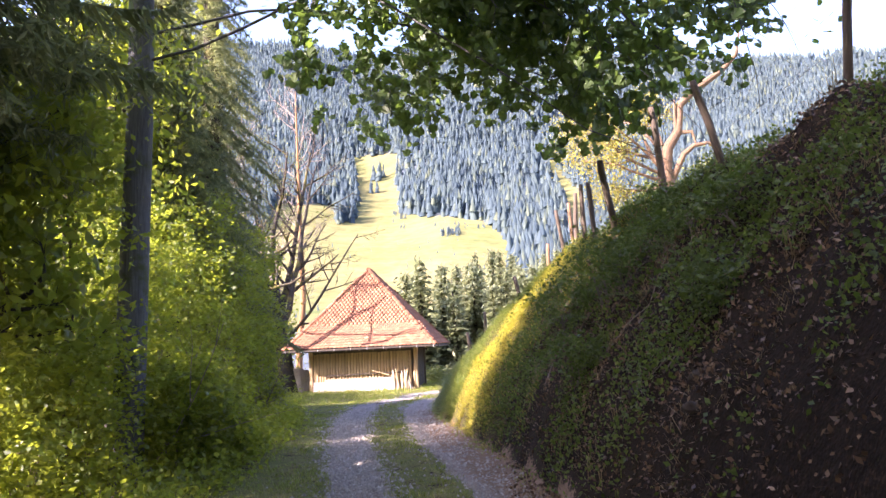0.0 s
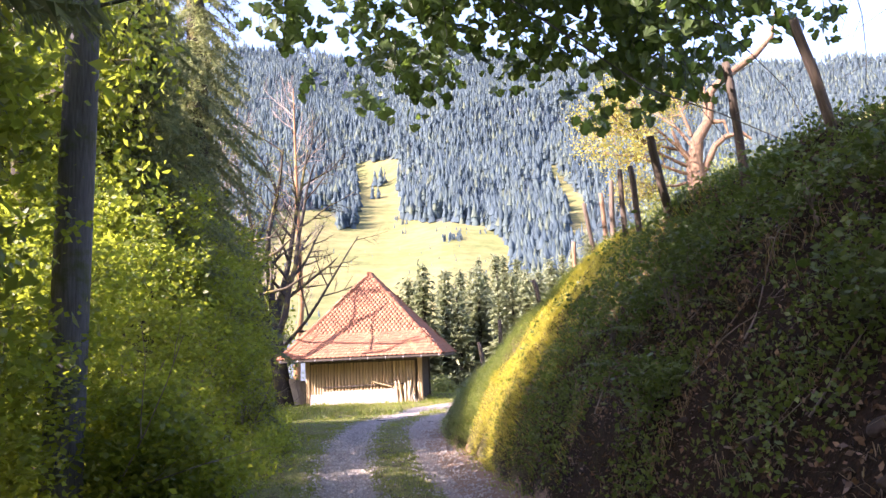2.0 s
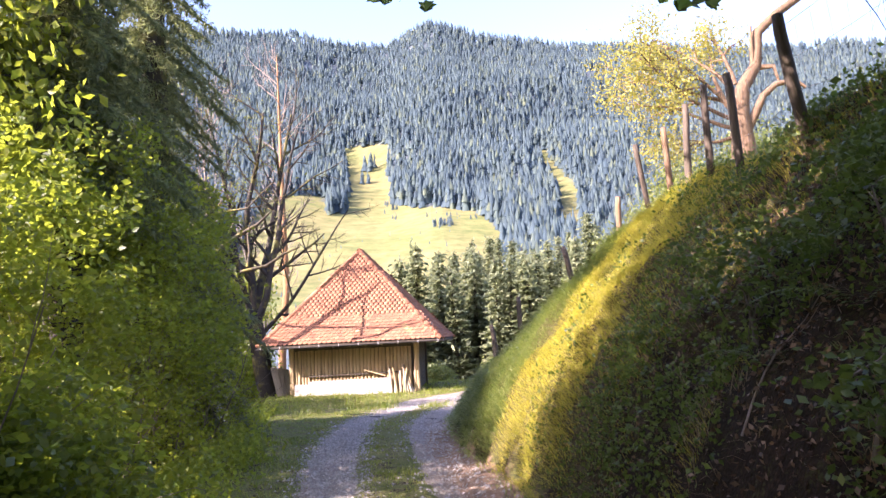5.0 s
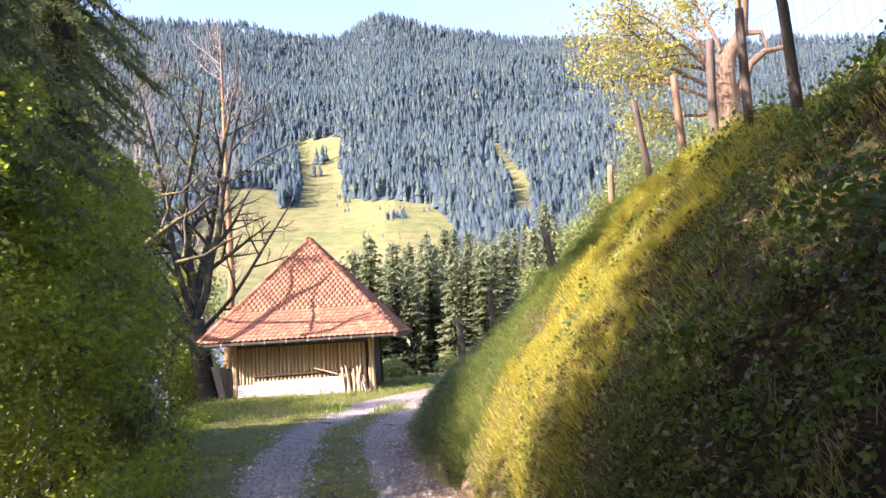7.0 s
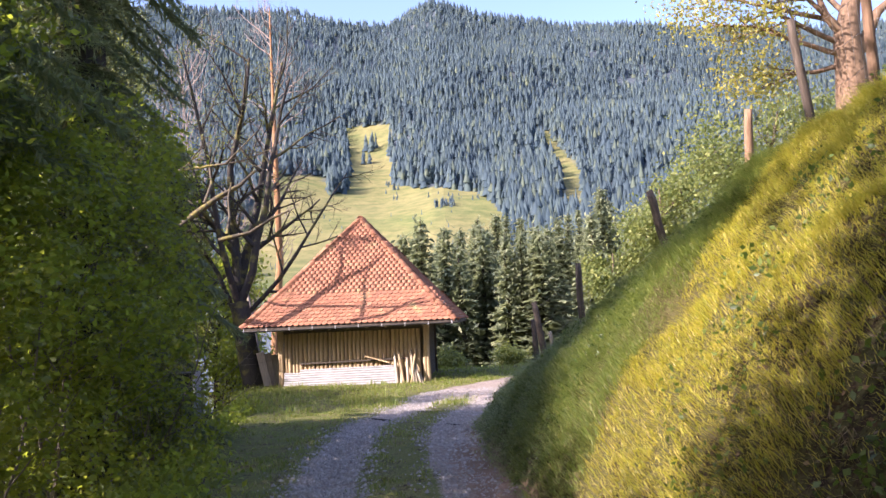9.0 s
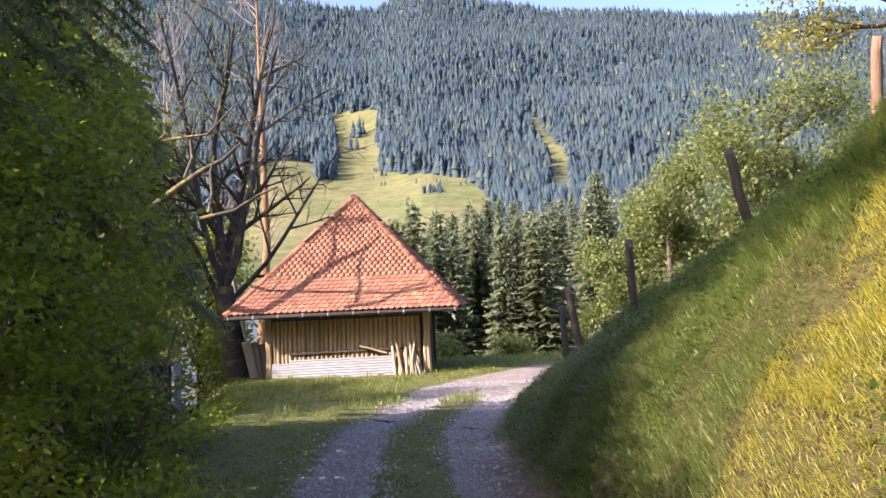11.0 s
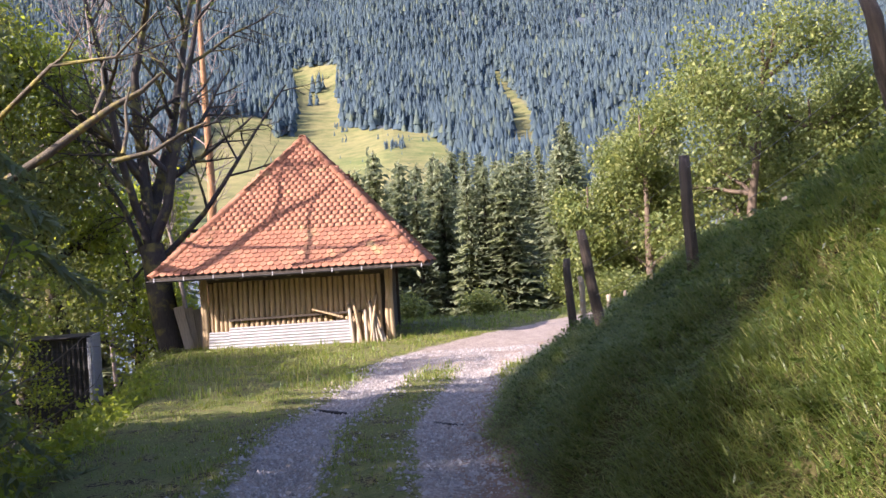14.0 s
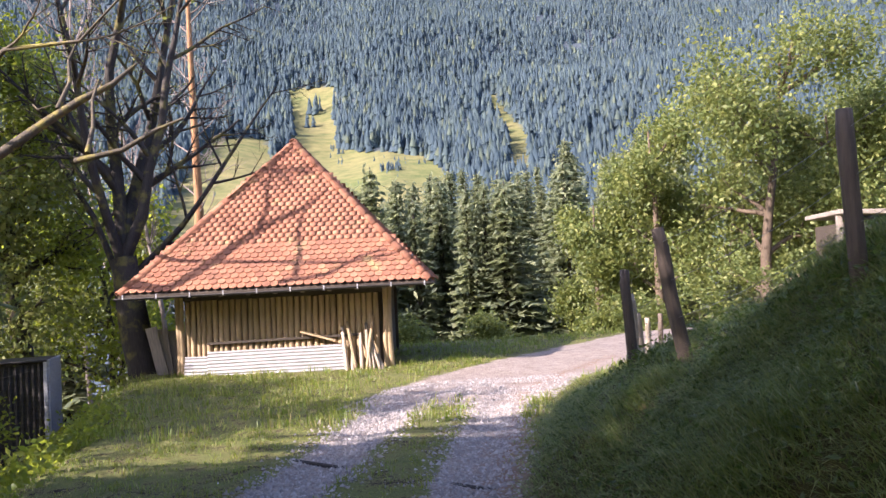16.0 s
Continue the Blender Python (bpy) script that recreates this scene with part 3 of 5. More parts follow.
    # hip and ridge caps
    def cap_line(a, b, n):
        a, b = Vector(a), Vector(b)
        for k in range(n):
            p, q = a.lerp(b, k / n), a.lerp(b, (k + 1.16) / n)
            d = (q - p)
            m = Matrix.Translation(p) @ d.to_track_quat("Y", "Z").to_matrix().to_4x4()
            bm = bmesh.new()
            rows = []
            for y, rad in ((0, 0.115), (d.length, 0.09)):
                rows.append([bm.verts.new((rad * math.cos(t), y, rad * 0.85 * math.sin(t))) for t in np.linspace(-0.25, math.pi + 0.25, 8)])
                rows.append([bm.verts.new(((rad - 0.018) * math.cos(t), y, (rad - 0.018) * 0.85 * math.sin(t))) for t in np.linspace(-0.25, math.pi + 0.25, 8)])
            for u, w in ((rows[0], rows[2]), (rows[3], rows[1]), (rows[1], rows[0])):
                for i in range(7):
                    bm.faces.new((u[i], u[i + 1], w[i + 1], w[i]))
            bmesh.ops.transform(bm, matrix=m, verts=bm.verts)
            part("ridge_cap", bm, TILE, roof, "", True)
    cuts = (0.0, 0.12, 0.3, 1.0)
    for sx in (-1, 1):
        for sy, count in ((-1, (3, 3, 11)), (1, (3, 3, 11))):
            for f0, f1, n in zip(cuts, cuts[1:], count):
                pa = (sx * EAVE_X * (1 - f0), yc + sy * (RUN * (1 - f0) + RIDGE / 2), EAVE_Z + float(sweep(f0)) * (TOP_Z - EAVE_Z) + 0.03)
                pb = (sx * EAVE_X * (1 - f1), yc + sy * (RUN * (1 - f1) + RIDGE / 2), EAVE_Z + float(sweep(f1)) * (TOP_Z - EAVE_Z) + 0.03)
                cap_line(pa, pb, n)
    cap_line((0, yc - RIDGE / 2 - 0.12, TOP_Z + 0.03), (0, yc + RIDGE / 2 + 0.12, TOP_Z + 0.03), 3)
    # tiles
    me = tile_mesh()
    front = sorted(tile_places(0), key=lambda p: p[0])
    for _, _, m in front[:300]:
        ob = child("roof_tile", me, roof)
        ob.matrix_local = m
    rest = [m for _, _, m in front[300:]] + [m for s in (1, 2, 3) for _, _, m in tile_places(s)]
    tagged(child("roof_tiling", mesh_of("roof_tiling", *joined_copies(me, rest), TILE), roof), kind="stuff")
    return barn


build_barn()


def placed(ob, m):
    ob.matrix_world = m
    return ob


def corrugated_sheet(length, height, m, label):
    nx, nz = 8, int(height / 0.0095)
    zs = np.linspace(0, height, nz)
    wave = 0.011 * np.sin(zs / 0.076 * 2 * math.pi)
    xs = np.linspace(0, length, nx)
    v = []
    for side in (0, -0.0025):
        for x in xs:
            v.append(np.stack([np.full(nz, x), wave + side + 0.006 * math.sin(x * 3), zs], -1))
    v = np.concatenate(v)
    f = []
    for s in (0, nx * nz):
        for i in range(nx - 1):
            j = np.arange(nz - 1)
            a = s + i * nz + j
            f.append(np.stack([a, a + nz, a + nz + 1, a + 1], -1))
    ob = new("corrugated_sheet", smooth(mesh_of("corrugated_sheet", v, np.concatenate(f), ZINC)))
    placed(ob, BARN @ m)
    return tagged(ob, label, "metal sheet", "sheets leaning on the barn")


corrugated_sheet(3.15, 0.70, pose(-1.72, -0.36, -0.11, -12, -0.6, 0), "galvanised corrugated sheet leaning on the barn wall")
corrugated_sheet(0.72, 0.62, pose(-2.26, -0.33, -0.12, -12, 1.0, 0), "short galvanised corrugated sheet beside the longer one")


def leaning_pole(x, tilt, height, radius, split):
    r = np.random.default_rng(int(x * 1000) % 997)
    pts = [(r.normal(0, 0.006), 0, z) for z in np.linspace(0, height, 5)]
    me = mesh_of("wooden_pole", *tubes([(pts, [radius, radius * 1.03, radius, radius * 0.95, radius * 0.8])], 4 if split else 8), POST_PALE if split else LOG)
    bm = bmesh.new()
    bm.from_mesh(me)
    bmesh.ops.holes_fill(bm, edges=bm.edges)
    bm.to_mesh(me)
    bm.free()
    ob = placed(new("wooden_pole", me), BARN @ pose(x, -0.52, -0.06, -math.degrees(math.asin(min(0.45 / height, 0.9))), tilt, 20 * r.random()))
    tagged(ob, "rough split wooden stake leaning on the barn wall" if split else "peeled round wooden pole leaning on the barn wall", "pole", "poles leaning on the barn")


for x, tilt, height, radius, split in ((1.50, -7, 1.15, 0.05, True), (1.62, 3, 0.8, 0.045, True), (1.70, -5, 1.25, 0.04, False), (1.82, 4, 1.0, 0.05, True), (1.9, 9, 1.35, 0.035, False),
                                       (2.0, -3, 1.2, 0.045, True), (2.1, -9, 1.0, 0.035, True), (2.22, -14, 0.95, 0.04, True), (2.3, -4, 0.6, 0.05, True)):
    leaning_pole(x, tilt, height, radius, split)
plank = part("plank", block(bmesh.new(), (0, -0.07, -0.02), (0.85, 0.07, 0.02), None, 0.006), LOG, None)
tagged(placed(plank, BARN @ pose(0.4, -0.17, 0.93, 0, 17, -3)), "short sawn plank resting askew on the wall rail", "plank")
# boards built in place of a whitish, rounded barrel-like thing
panel = new("board_stack")
tagged(placed(panel, pose(-6.62, 37.3, -0.5, 0, -6, 8)), "grey boards standing in for a whitish barrel-like thing beside the barn", "boards")
for k in range(4):
    part("board", block(bmesh.new(), (-0.13, -0.04, 0), (0.13, 0.0, 1.35 - 0.08 * k), pose(-0.12 + 0.1 * k, 0.06 * k, 0, 0, 5 * k - 6, 0), 0.006), BOARD, panel)


# ---- fence ----
def land_at(x, y):
    return float(land(x, y))


def fence_post(x, y, height, lean_x, lean_y, radius, mat, label):
    r = np.random.default_rng(int(abs(x * 131 + y * 977)))
    pts = np.array([(r.normal(0, 0.008), r.normal(0, 0.008), z) for z in (-0.25, 0.1, height * 0.5, height * 0.85, height)])
    v, f = tubes([(pts, np.array([1.0, 1.02, 0.97, 0.93, 0.84]) * radius)], 9)
    v[:, :2] *= 1 + 0.07 * np.sin(np.arange(len(v)) * 2.3)[:, None]
    me = mesh_of("fence_post", v, f, mat)
    bm = bmesh.new()
    bm.from_mesh(me)
    bmesh.ops.holes_fill(bm, edges=bm.edges, sides=20)
    bm.to_mesh(me)
    bm.free()
    smooth(me)
    ob = placed(new("fence_post", me), pose(x, y, land_at(x, y), lean_y, lean_x, r.random() * 90))
    tagged(ob, label, "fence post", "pasture fence posts")
    m = ob.matrix_world
    return [m @ Vector((0, -radius, height * k)) for k in (0.35, 0.62, 0.9)]


DARKP, REDP, PALEP = "dark weathered wooden fence post on the bank", "reddish fresh-cut wooden fence post on the bank", "pale split wooden fence post beside the track"
GREYP = "grey cracked wooden fence post on the bank"
line_a = [fence_post(*p) for p in (
    (3.85, 7.3, 1.3, -19, 0, 0.045, POST_WOOD, DARKP), (3.5, 9.75, 1.1, -20, 0, 0.05, POST_WOOD, DARKP), (3.1, 10.9, 1.55, -4, 0, 0.05, POST_WOOD, DARKP),
    (2.81, 12.95, 1.1, -12, 0, 0.06, POST_WOOD, DARKP), (2.75, 14.3, 1.12, -5, 0, 0.048, POST_WOOD, DARKP), (2.7, 15.1, 1.08, -6, 0, 0.045, POST_WOOD, GREYP),
    (2.66, 15.75, 1.03, -2, 0, 0.045, POST_WOOD, GREYP), (2.78, 16.95, 1.08, -5, 0, 0.045, POST_RED, REDP), (2.8, 18.1, 1.24, -11, 0, 0.045, POST_WOOD, DARKP),
    (2.52, 19.1, 0.95, -9, 0, 0.05, POST_RED, REDP), (2.05, 20.7, 1.0, -17, 0, 0.055, POST_WOOD, GREYP),
    (1.08, 22.0, 0.95, -1, 0, 0.05, POST_WOOD, GREYP), (0.76, 23.75, 1.05, -9, 0, 0.056, POST_WOOD, DARKP), (0.76, 25.1, 0.95, -4, 0, 0.05, POST_WOOD, DARKP),
    (1.25, 26.5, 0.85, -3, 0, 0.042, POST_PALE, PALEP), (1.95, 28.6, 0.75, -2, 0, 0.055, POST_PALE, PALEP), (2.6, 30.2, 0.7, 2, 0, 0.045, POST_PALE, PALEP), (3.5, 32.2, 0.8, 0, 0, 0.05, POST_WOOD, GREYP))]
WIRE = metal_material("fence_wire", (0.2, 0.2, 0.2), (0.35, 0.34, 0.33), 0.8, 0.45)
lines = []
for level in range(3):
    for a, b in zip(line_a, line_a[1:]):
        p, q = a[level], b[level]
        pts = [np.array(p.lerp(q, f)) - np.array([0, 0, 0.05 * 4 * f * (1 - f)]) for f in np.linspace(0, 1, 6)]
        lines.append((pts, [0.0022] * 6))
for a, b in zip(line_a[1:9], line_a[2:10]):
    for f in np.linspace(0.06, 0.94, 9):
        lines.append(([np.array(a[0].lerp(b[0], f)) - np.array([0, 0, 0.3]), np.array(a[1].lerp(b[1], f)) - np.array([0, 0, 0.04]), np.array(a[2].lerp(b[2], f)) - np.array([0, 0, 0.05])], [0.0014] * 3))
tagged(new("fence_wire", mesh_of("fence_wire", *tubes(lines, 4), WIRE)), "thin rusty wire strung between the fence posts", "wire", kind="stuff")


# ---- plants ----
def tree_object(name, lines, leaves, bark, leaf_mat, label, category, sides=7, limb_bark=None):
    tree = new(name)
    base = lines[0][0][0]
    tree.location = base
    trunk = [(p - base, r) for p, r, *_ in lines]
    child("trunk", smooth(mesh_of("trunk", *tubes(trunk[:1], 12), bark)), tree)
    if len(lines) > 1:
        most = max(d for *_, d in lines[1:])
        groups = []
        for (p, r, d), shifted in zip(lines[1:], trunk[1:]):
            if d == most or not groups:
                groups.append([])
            p, r = shifted
            groups[-1].append(((p[[0, 3, 7]], r[[0, 3, 7]]) if d == 0 and len(p) == 8 else shifted) + (d,))
        for g in groups:
            thick = tubes([t[:2] for t in g if t[2] > 0] or [t[:2] for t in g], sides)
            thin = [t[:2] for t in g if t[2] == 0]
            child("limb", smooth(mesh_of("limb", *merged([thick, tubes(thin, 3)] if thin and len(thin) < len(g) else [thick]), limb_bark or bark)), tree)
    if leaves is not None:
        v, f = leaves
        child("crown", mesh_of("crown", v - base, f, leaf_mat), tree)
    return tagged(tree, label, category)


def twig_points(lines, r, per, scatter, depth=0):
    """Leaf places along the thinnest limbs."""
    found = []
    for p, _, d in lines:
        if d <= depth:
            f = r.uniform(0.1, 1.0, per) * (len(p) - 1)
            i = np.minimum(f.astype(int), len(p) - 2)
            found.append(p[i] + (p[i + 1] - p[i]) * (f - i)[:, None] + r.normal(0, scatter, (per, 3)))
    return np.concatenate(found)


def clumps(r, centre, radii, count, per, spread, hollow=0.55):
    """Leaf places in clumps through the outer part of a rounded mass."""
    d = r.normal(0, 1, (count, 3))
    d /= np.linalg.norm(d, axis=1)[:, None]
    c = np.array(centre) + d * np.array(radii) * (r.uniform(hollow ** 3, 1, count) ** (1 / 3))[:, None] * (1 + 0.22 * np.sin(d[:, :1] * 7 + d[:, 1:2] * 5 + centre[1]))
    return (c[:, None, :] + r.normal(0, 1, (count, per, 3)) * np.array([spread, spread, spread * 0.55])).reshape(-1, 3)


def shrub(name, x, y, top, rx, ry, r, leaf, mat, label, count=130, per=40, base_z=None, category="shrub", stems=6, spread=0.2):
    z0 = land_at(x, y) if base_z is None else base_z
    h = top - z0
    lines = []
    for _ in range(stems):
        lines += grow((x + r.normal(0, 0.12), y + r.normal(0, 0.12), z0 - 0.1), (r.normal(0, 0.35), r.normal(0, 0.35), 1), h * r.uniform(0.45, 0.65), 0.022, 2, r, 4, 0.7, 0.42, 0.2, 0.2)
    pts = clumps(r, (x, y, z0 + h * 0.5), (rx, ry, h * 0.52), count, per, spread)
    pts = pts[pts[:, 2] > land(pts[:, 0], pts[:, 1]) + 0.02]
    flat = r.normal(0, 1, (len(pts), 3)) * np.array([1.0, 1.0, 0.35]) + np.array([0.25, -0.25, -0.2])
    ob = tree_object(name, lines, leaf_cards(pts, leaf, r, 0.6, 0.0, flat), BARK_TWIG, mat, label, category, 4)
    return ob


def spruce(name, x, y, height, radius, r, whorls, per, sprigs, label, z0=None, low=0.06, mat=None, droop=0.45, bare=0.0):
    """A spruce: whorls of drooping boughs, each hung with tapering sprigs."""
    z0 = land_at(x, y) - 0.3 if z0 is None else z0
    tree = new(name)
    tree.location = (x, y, z0)
    child("trunk", smooth(mesh_of("trunk", *tubes([([(0, 0, 0), (0.03, 0, height * 0.4), (0, 0.02, height * 0.8), (0, 0, height)], np.array([0.024, 0.017, 0.007, 0.001]) * height)], 8), BARK_DARK)), tree)
    vs, fluff, needles = [], [], []
    for w in range(whorls):
        f = low + (1 - low) * (w + r.uniform(-0.3, 0.3)) / whorls
        reach0 = radius * (1 - f) ** 0.8 * (0.5 + 0.5 * min(1, (f - low + 0.12) * 6))
        for k in range(per):
            a = 2 * math.pi * (k + r.uniform(-0.45, 0.45)) / per + w * 0.7
            reach = reach0 * r.uniform(0.55, 1.2) + (0.4 * (1 - f) + 0.12 if sprigs < 10 else 0.1)
            out = np.array([math.cos(a), math.sin(a), 0])
            side = np.array([-math.sin(a), math.cos(a), 0])
            s = np.linspace(0.12, 1, sprigs)
            spine = np.array([0, 0, f * height]) + out * (reach * s)[:, None] + np.array([0, 0, 1]) * (-droop * reach * s ** 1.4 + 0.16 * reach * s ** 4)[:, None]
            if sprigs < 10:
                fluff.append(spine + r.normal(0, 0.14 + 0.05 * reach, spine.shape))
            for sgn in (-1, 1) if sprigs < 10 else (-1, 0, 1):
                n = len(s)
                length = reach * ((0.42 if sgn else 0.34) + (0.16 if sprigs < 10 else 0.0)) * (1.15 - 0.75 * s) * r.uniform(0.6, 1.3, n) + 0.03
                way = side * sgn + out * 0.6 + np.array([0, 0, -0.35 - 0.5 * (sgn == 0)])
                way = way / np.linalg.norm(way) + r.normal(0, 0.18, (n, 3))
                wide = reach * (0.95 if sprigs < 10 else 0.3) / sprigs + (0.10 if sprigs < 10 else 0.007)
                if sprigs >= 10:
                    length *= 0.75
                    for g in (0.4, 0.85):
                        needles.append(spine + way * (length * g)[:, None] + r.normal(0, 0.03, spine.shape))
                vs.append(np.stack([spine - out * wide, spine + out * wide, spine + way * length[:, None]], 1).reshape(-1, 3))
    v = np.concatenate(vs)
    f = np.arange(len(v)).reshape(-1, 3)
    if fluff:
        v, f = merged([(v, f), leaf_cards(np.concatenate(fluff), 0.5, r, 0.42, 0.5)])
    if needles:
        at = np.concatenate(needles)
        hung = r.normal(0, 0.5, at.shape) + np.array([0, 0, -0.7])
        v, f = merged([(v, f), leaf_cards(at, 0.13, r, 0.22, 0.0, hung)])
    child("crown", mesh_of("crown", v, f, mat or NEEDLE), tree)
    return tagged(tree, label, "spruce")


# spruces in the ravine beyond the barn, several forms and their copies
kinds = [spruce("spruce", 0, 0, h, w, np.random.default_rng(40 + i), 38, 10, 5, "green spruce standing in the wooded ravine, paled for haze", z0=0, mat=NEEDLE_RAVINE_HAZED) for i, (h, w) in enumerate(((20, 3.3), (22, 3.0), (18, 3.4), (24, 3.6)))]
for k in kinds:
    tagged(k, group="ravine spruces")
r = np.random.default_rng(5)
spots = []
for k in range(46):
    az = -2.5 + 22 * (k + r.random()) / 46
    d = r.choice([62, 74, 88, 104]) + r.uniform(-5, 5)
    spots.append((d * math.sin(math.radians(az)) - 1, 12 + d * math.cos(math.radians(az)), lerp(az, [-3, 0, 4, 8, 12, 16, 20], [6.3, 6.8, 7.2, 7.6, 7.8, 7.8, 8.0]) + r.normal(-0.75, 0.85), d))
for k in range(9):
    az = -34 + 22 * (k + r.random()) / 9
    d = r.uniform(45, 80)
    spots.append((d * math.sin(math.radians(az)) - 1, 12 + d * math.cos(math.radians(az)), r.uniform(2.5, 5.5), d))
for k in range(12):
    az = 22 + 20 * (k + r.random()) / 12
    d = r.uniform(85, 120)
    spots.append((d * math.sin(math.radians(az)) - 1, 12 + d * math.cos(math.radians(az)), r.uniform(7.5, 9.6), d))
for n, (x, y, el, d) in enumerate(spots):
    i = n % 4
    top = 1.7 + d * math.tan(math.radians(el))
    h = (20, 22, 18, 24)[i] * r.uniform(0.85, 1.15)
    ob = kinds[i] if n < 4 else copy_thing(kinds[i], pose(0, 0, 0))
    ob.matrix_world = pose(x, y, top - h, r.normal(0, 1), r.normal(0, 1), r.uniform(0, 360)) @ Matrix.Diagonal((h / (20, 22, 18, 24)[i] * r.uniform(0.85, 1.2),) * 2 + (h / (20, 22, 18, 24)[i], 1))

spruce("spruce", -6.7, 23.3, 21, 2.5, np.random.default_rng(61), 44, 9, 28, "tall dark spruce with drooping boughs beside the track", low=0.02, droop=0.95)
spruce("spruce", -5.0, 7.5, 13, 3.7, np.random.default_rng(63), 17, 6, 34, "dark old spruce with low sagging boughs near the track", low=0.43, droop=0.4)
spruce("spruce", -6.4, 18.4, 16, 2.6, np.random.default_rng(64), 36, 8, 30, "grey-green spruce with hanging boughs rising out of the hedge", low=0.38, droop=0.9)

# hedge
r = np.random.default_rng(11)
HEDGE = "dense leafy green hazel bush beside the track"
# (-8.6, 22.5), (-9.6, 25.5), (-10.4, 20.0) are added to shade the verge
for x, y, top, rx, ry in ((-4.9, 9.6, 2.0, 1.3, 1.3), (-5.2, 11.5, 5.6, 1.2, 1.2), (-6.4, 10.5, 3.6, 1.5, 1.5), (-5.4, 13.2, 4.0, 1.5, 1.5), (-5.6, 15.6, 4.9, 1.5, 1.6), (-5.7, 17.8, 5.3, 1.4, 1.6), (-5.6, 20.0, 5.4, 1.4, 1.6), (-5.7, 22.0, 4.8, 1.3, 1.4),
                          (-7.9, 12.8, 4.6, 1.6, 1.6), (-3.9, 12.2, 1.5, 0.8, 1.1), (-8.6, 22.5, 4.6, 1.5, 1.6), (-9.6, 25.5, 4.6, 1.5, 1.8), (-10.4, 20.0, 5.5, 1.7, 1.8), (-8.8, 28.0, 3.0, 1.5, 1.8), (-9.6, 31.5, 3.2, 1.5, 1.6)):
    tagged(shrub("hazel_bush", x, y, top, rx, ry, r, 0.092, LEAF_HEDGE, HEDGE, 190, 62, spread=0.17), group="hedge bushes")

# beech with maple-like leaves over the track
def lobed_leaves(points, size, r):
    n = len(points)
    rim = np.array([(0, 0), (0.32, 0.02), (0.26, 0.2), (0.62, 0.36), (0.34, 0.46), (0.42, 0.78), (0.18, 0.66), (0, 1.05), (-0.18, 0.66), (-0.42, 0.78), (-0.34, 0.46), (-0.62, 0.36), (-0.26, 0.2), (-0.32, 0.02)])
    a = r.normal(0, 0.6, (n, 3)) + np.array([0, -0.1, -0.7])
    a /= np.linalg.norm(a, axis=1)[:, None]
    b = np.cross(a, r.normal(0, 0.5, (n, 3)) + np.array([0.2, -1, 0.7]))
    b /= np.linalg.norm(b, axis=1)[:, None]
    s = (size * r.uniform(0.6, 1.3, n))[:, None, None]
    v = np.asarray(points)[:, None, :] + s * (rim[None, :, :1] * b[:, None, :] + rim[None, :, 1:] * a[:, None, :])
    c = np.cross(a, b)
    v = v - s * 0.25 * (np.abs(rim[None, :, :1]) ** 1.2) * c[:, None, :]
    k = len(rim)
    tri = np.array([(7, i, i + 1) for i in range(0, 6)] + [(7, i, (i + 1) % k) for i in range(8, k)])
    return v.reshape(-1, 3), (np.arange(n)[:, None, None] * k + tri[None]).reshape(-1, 3)


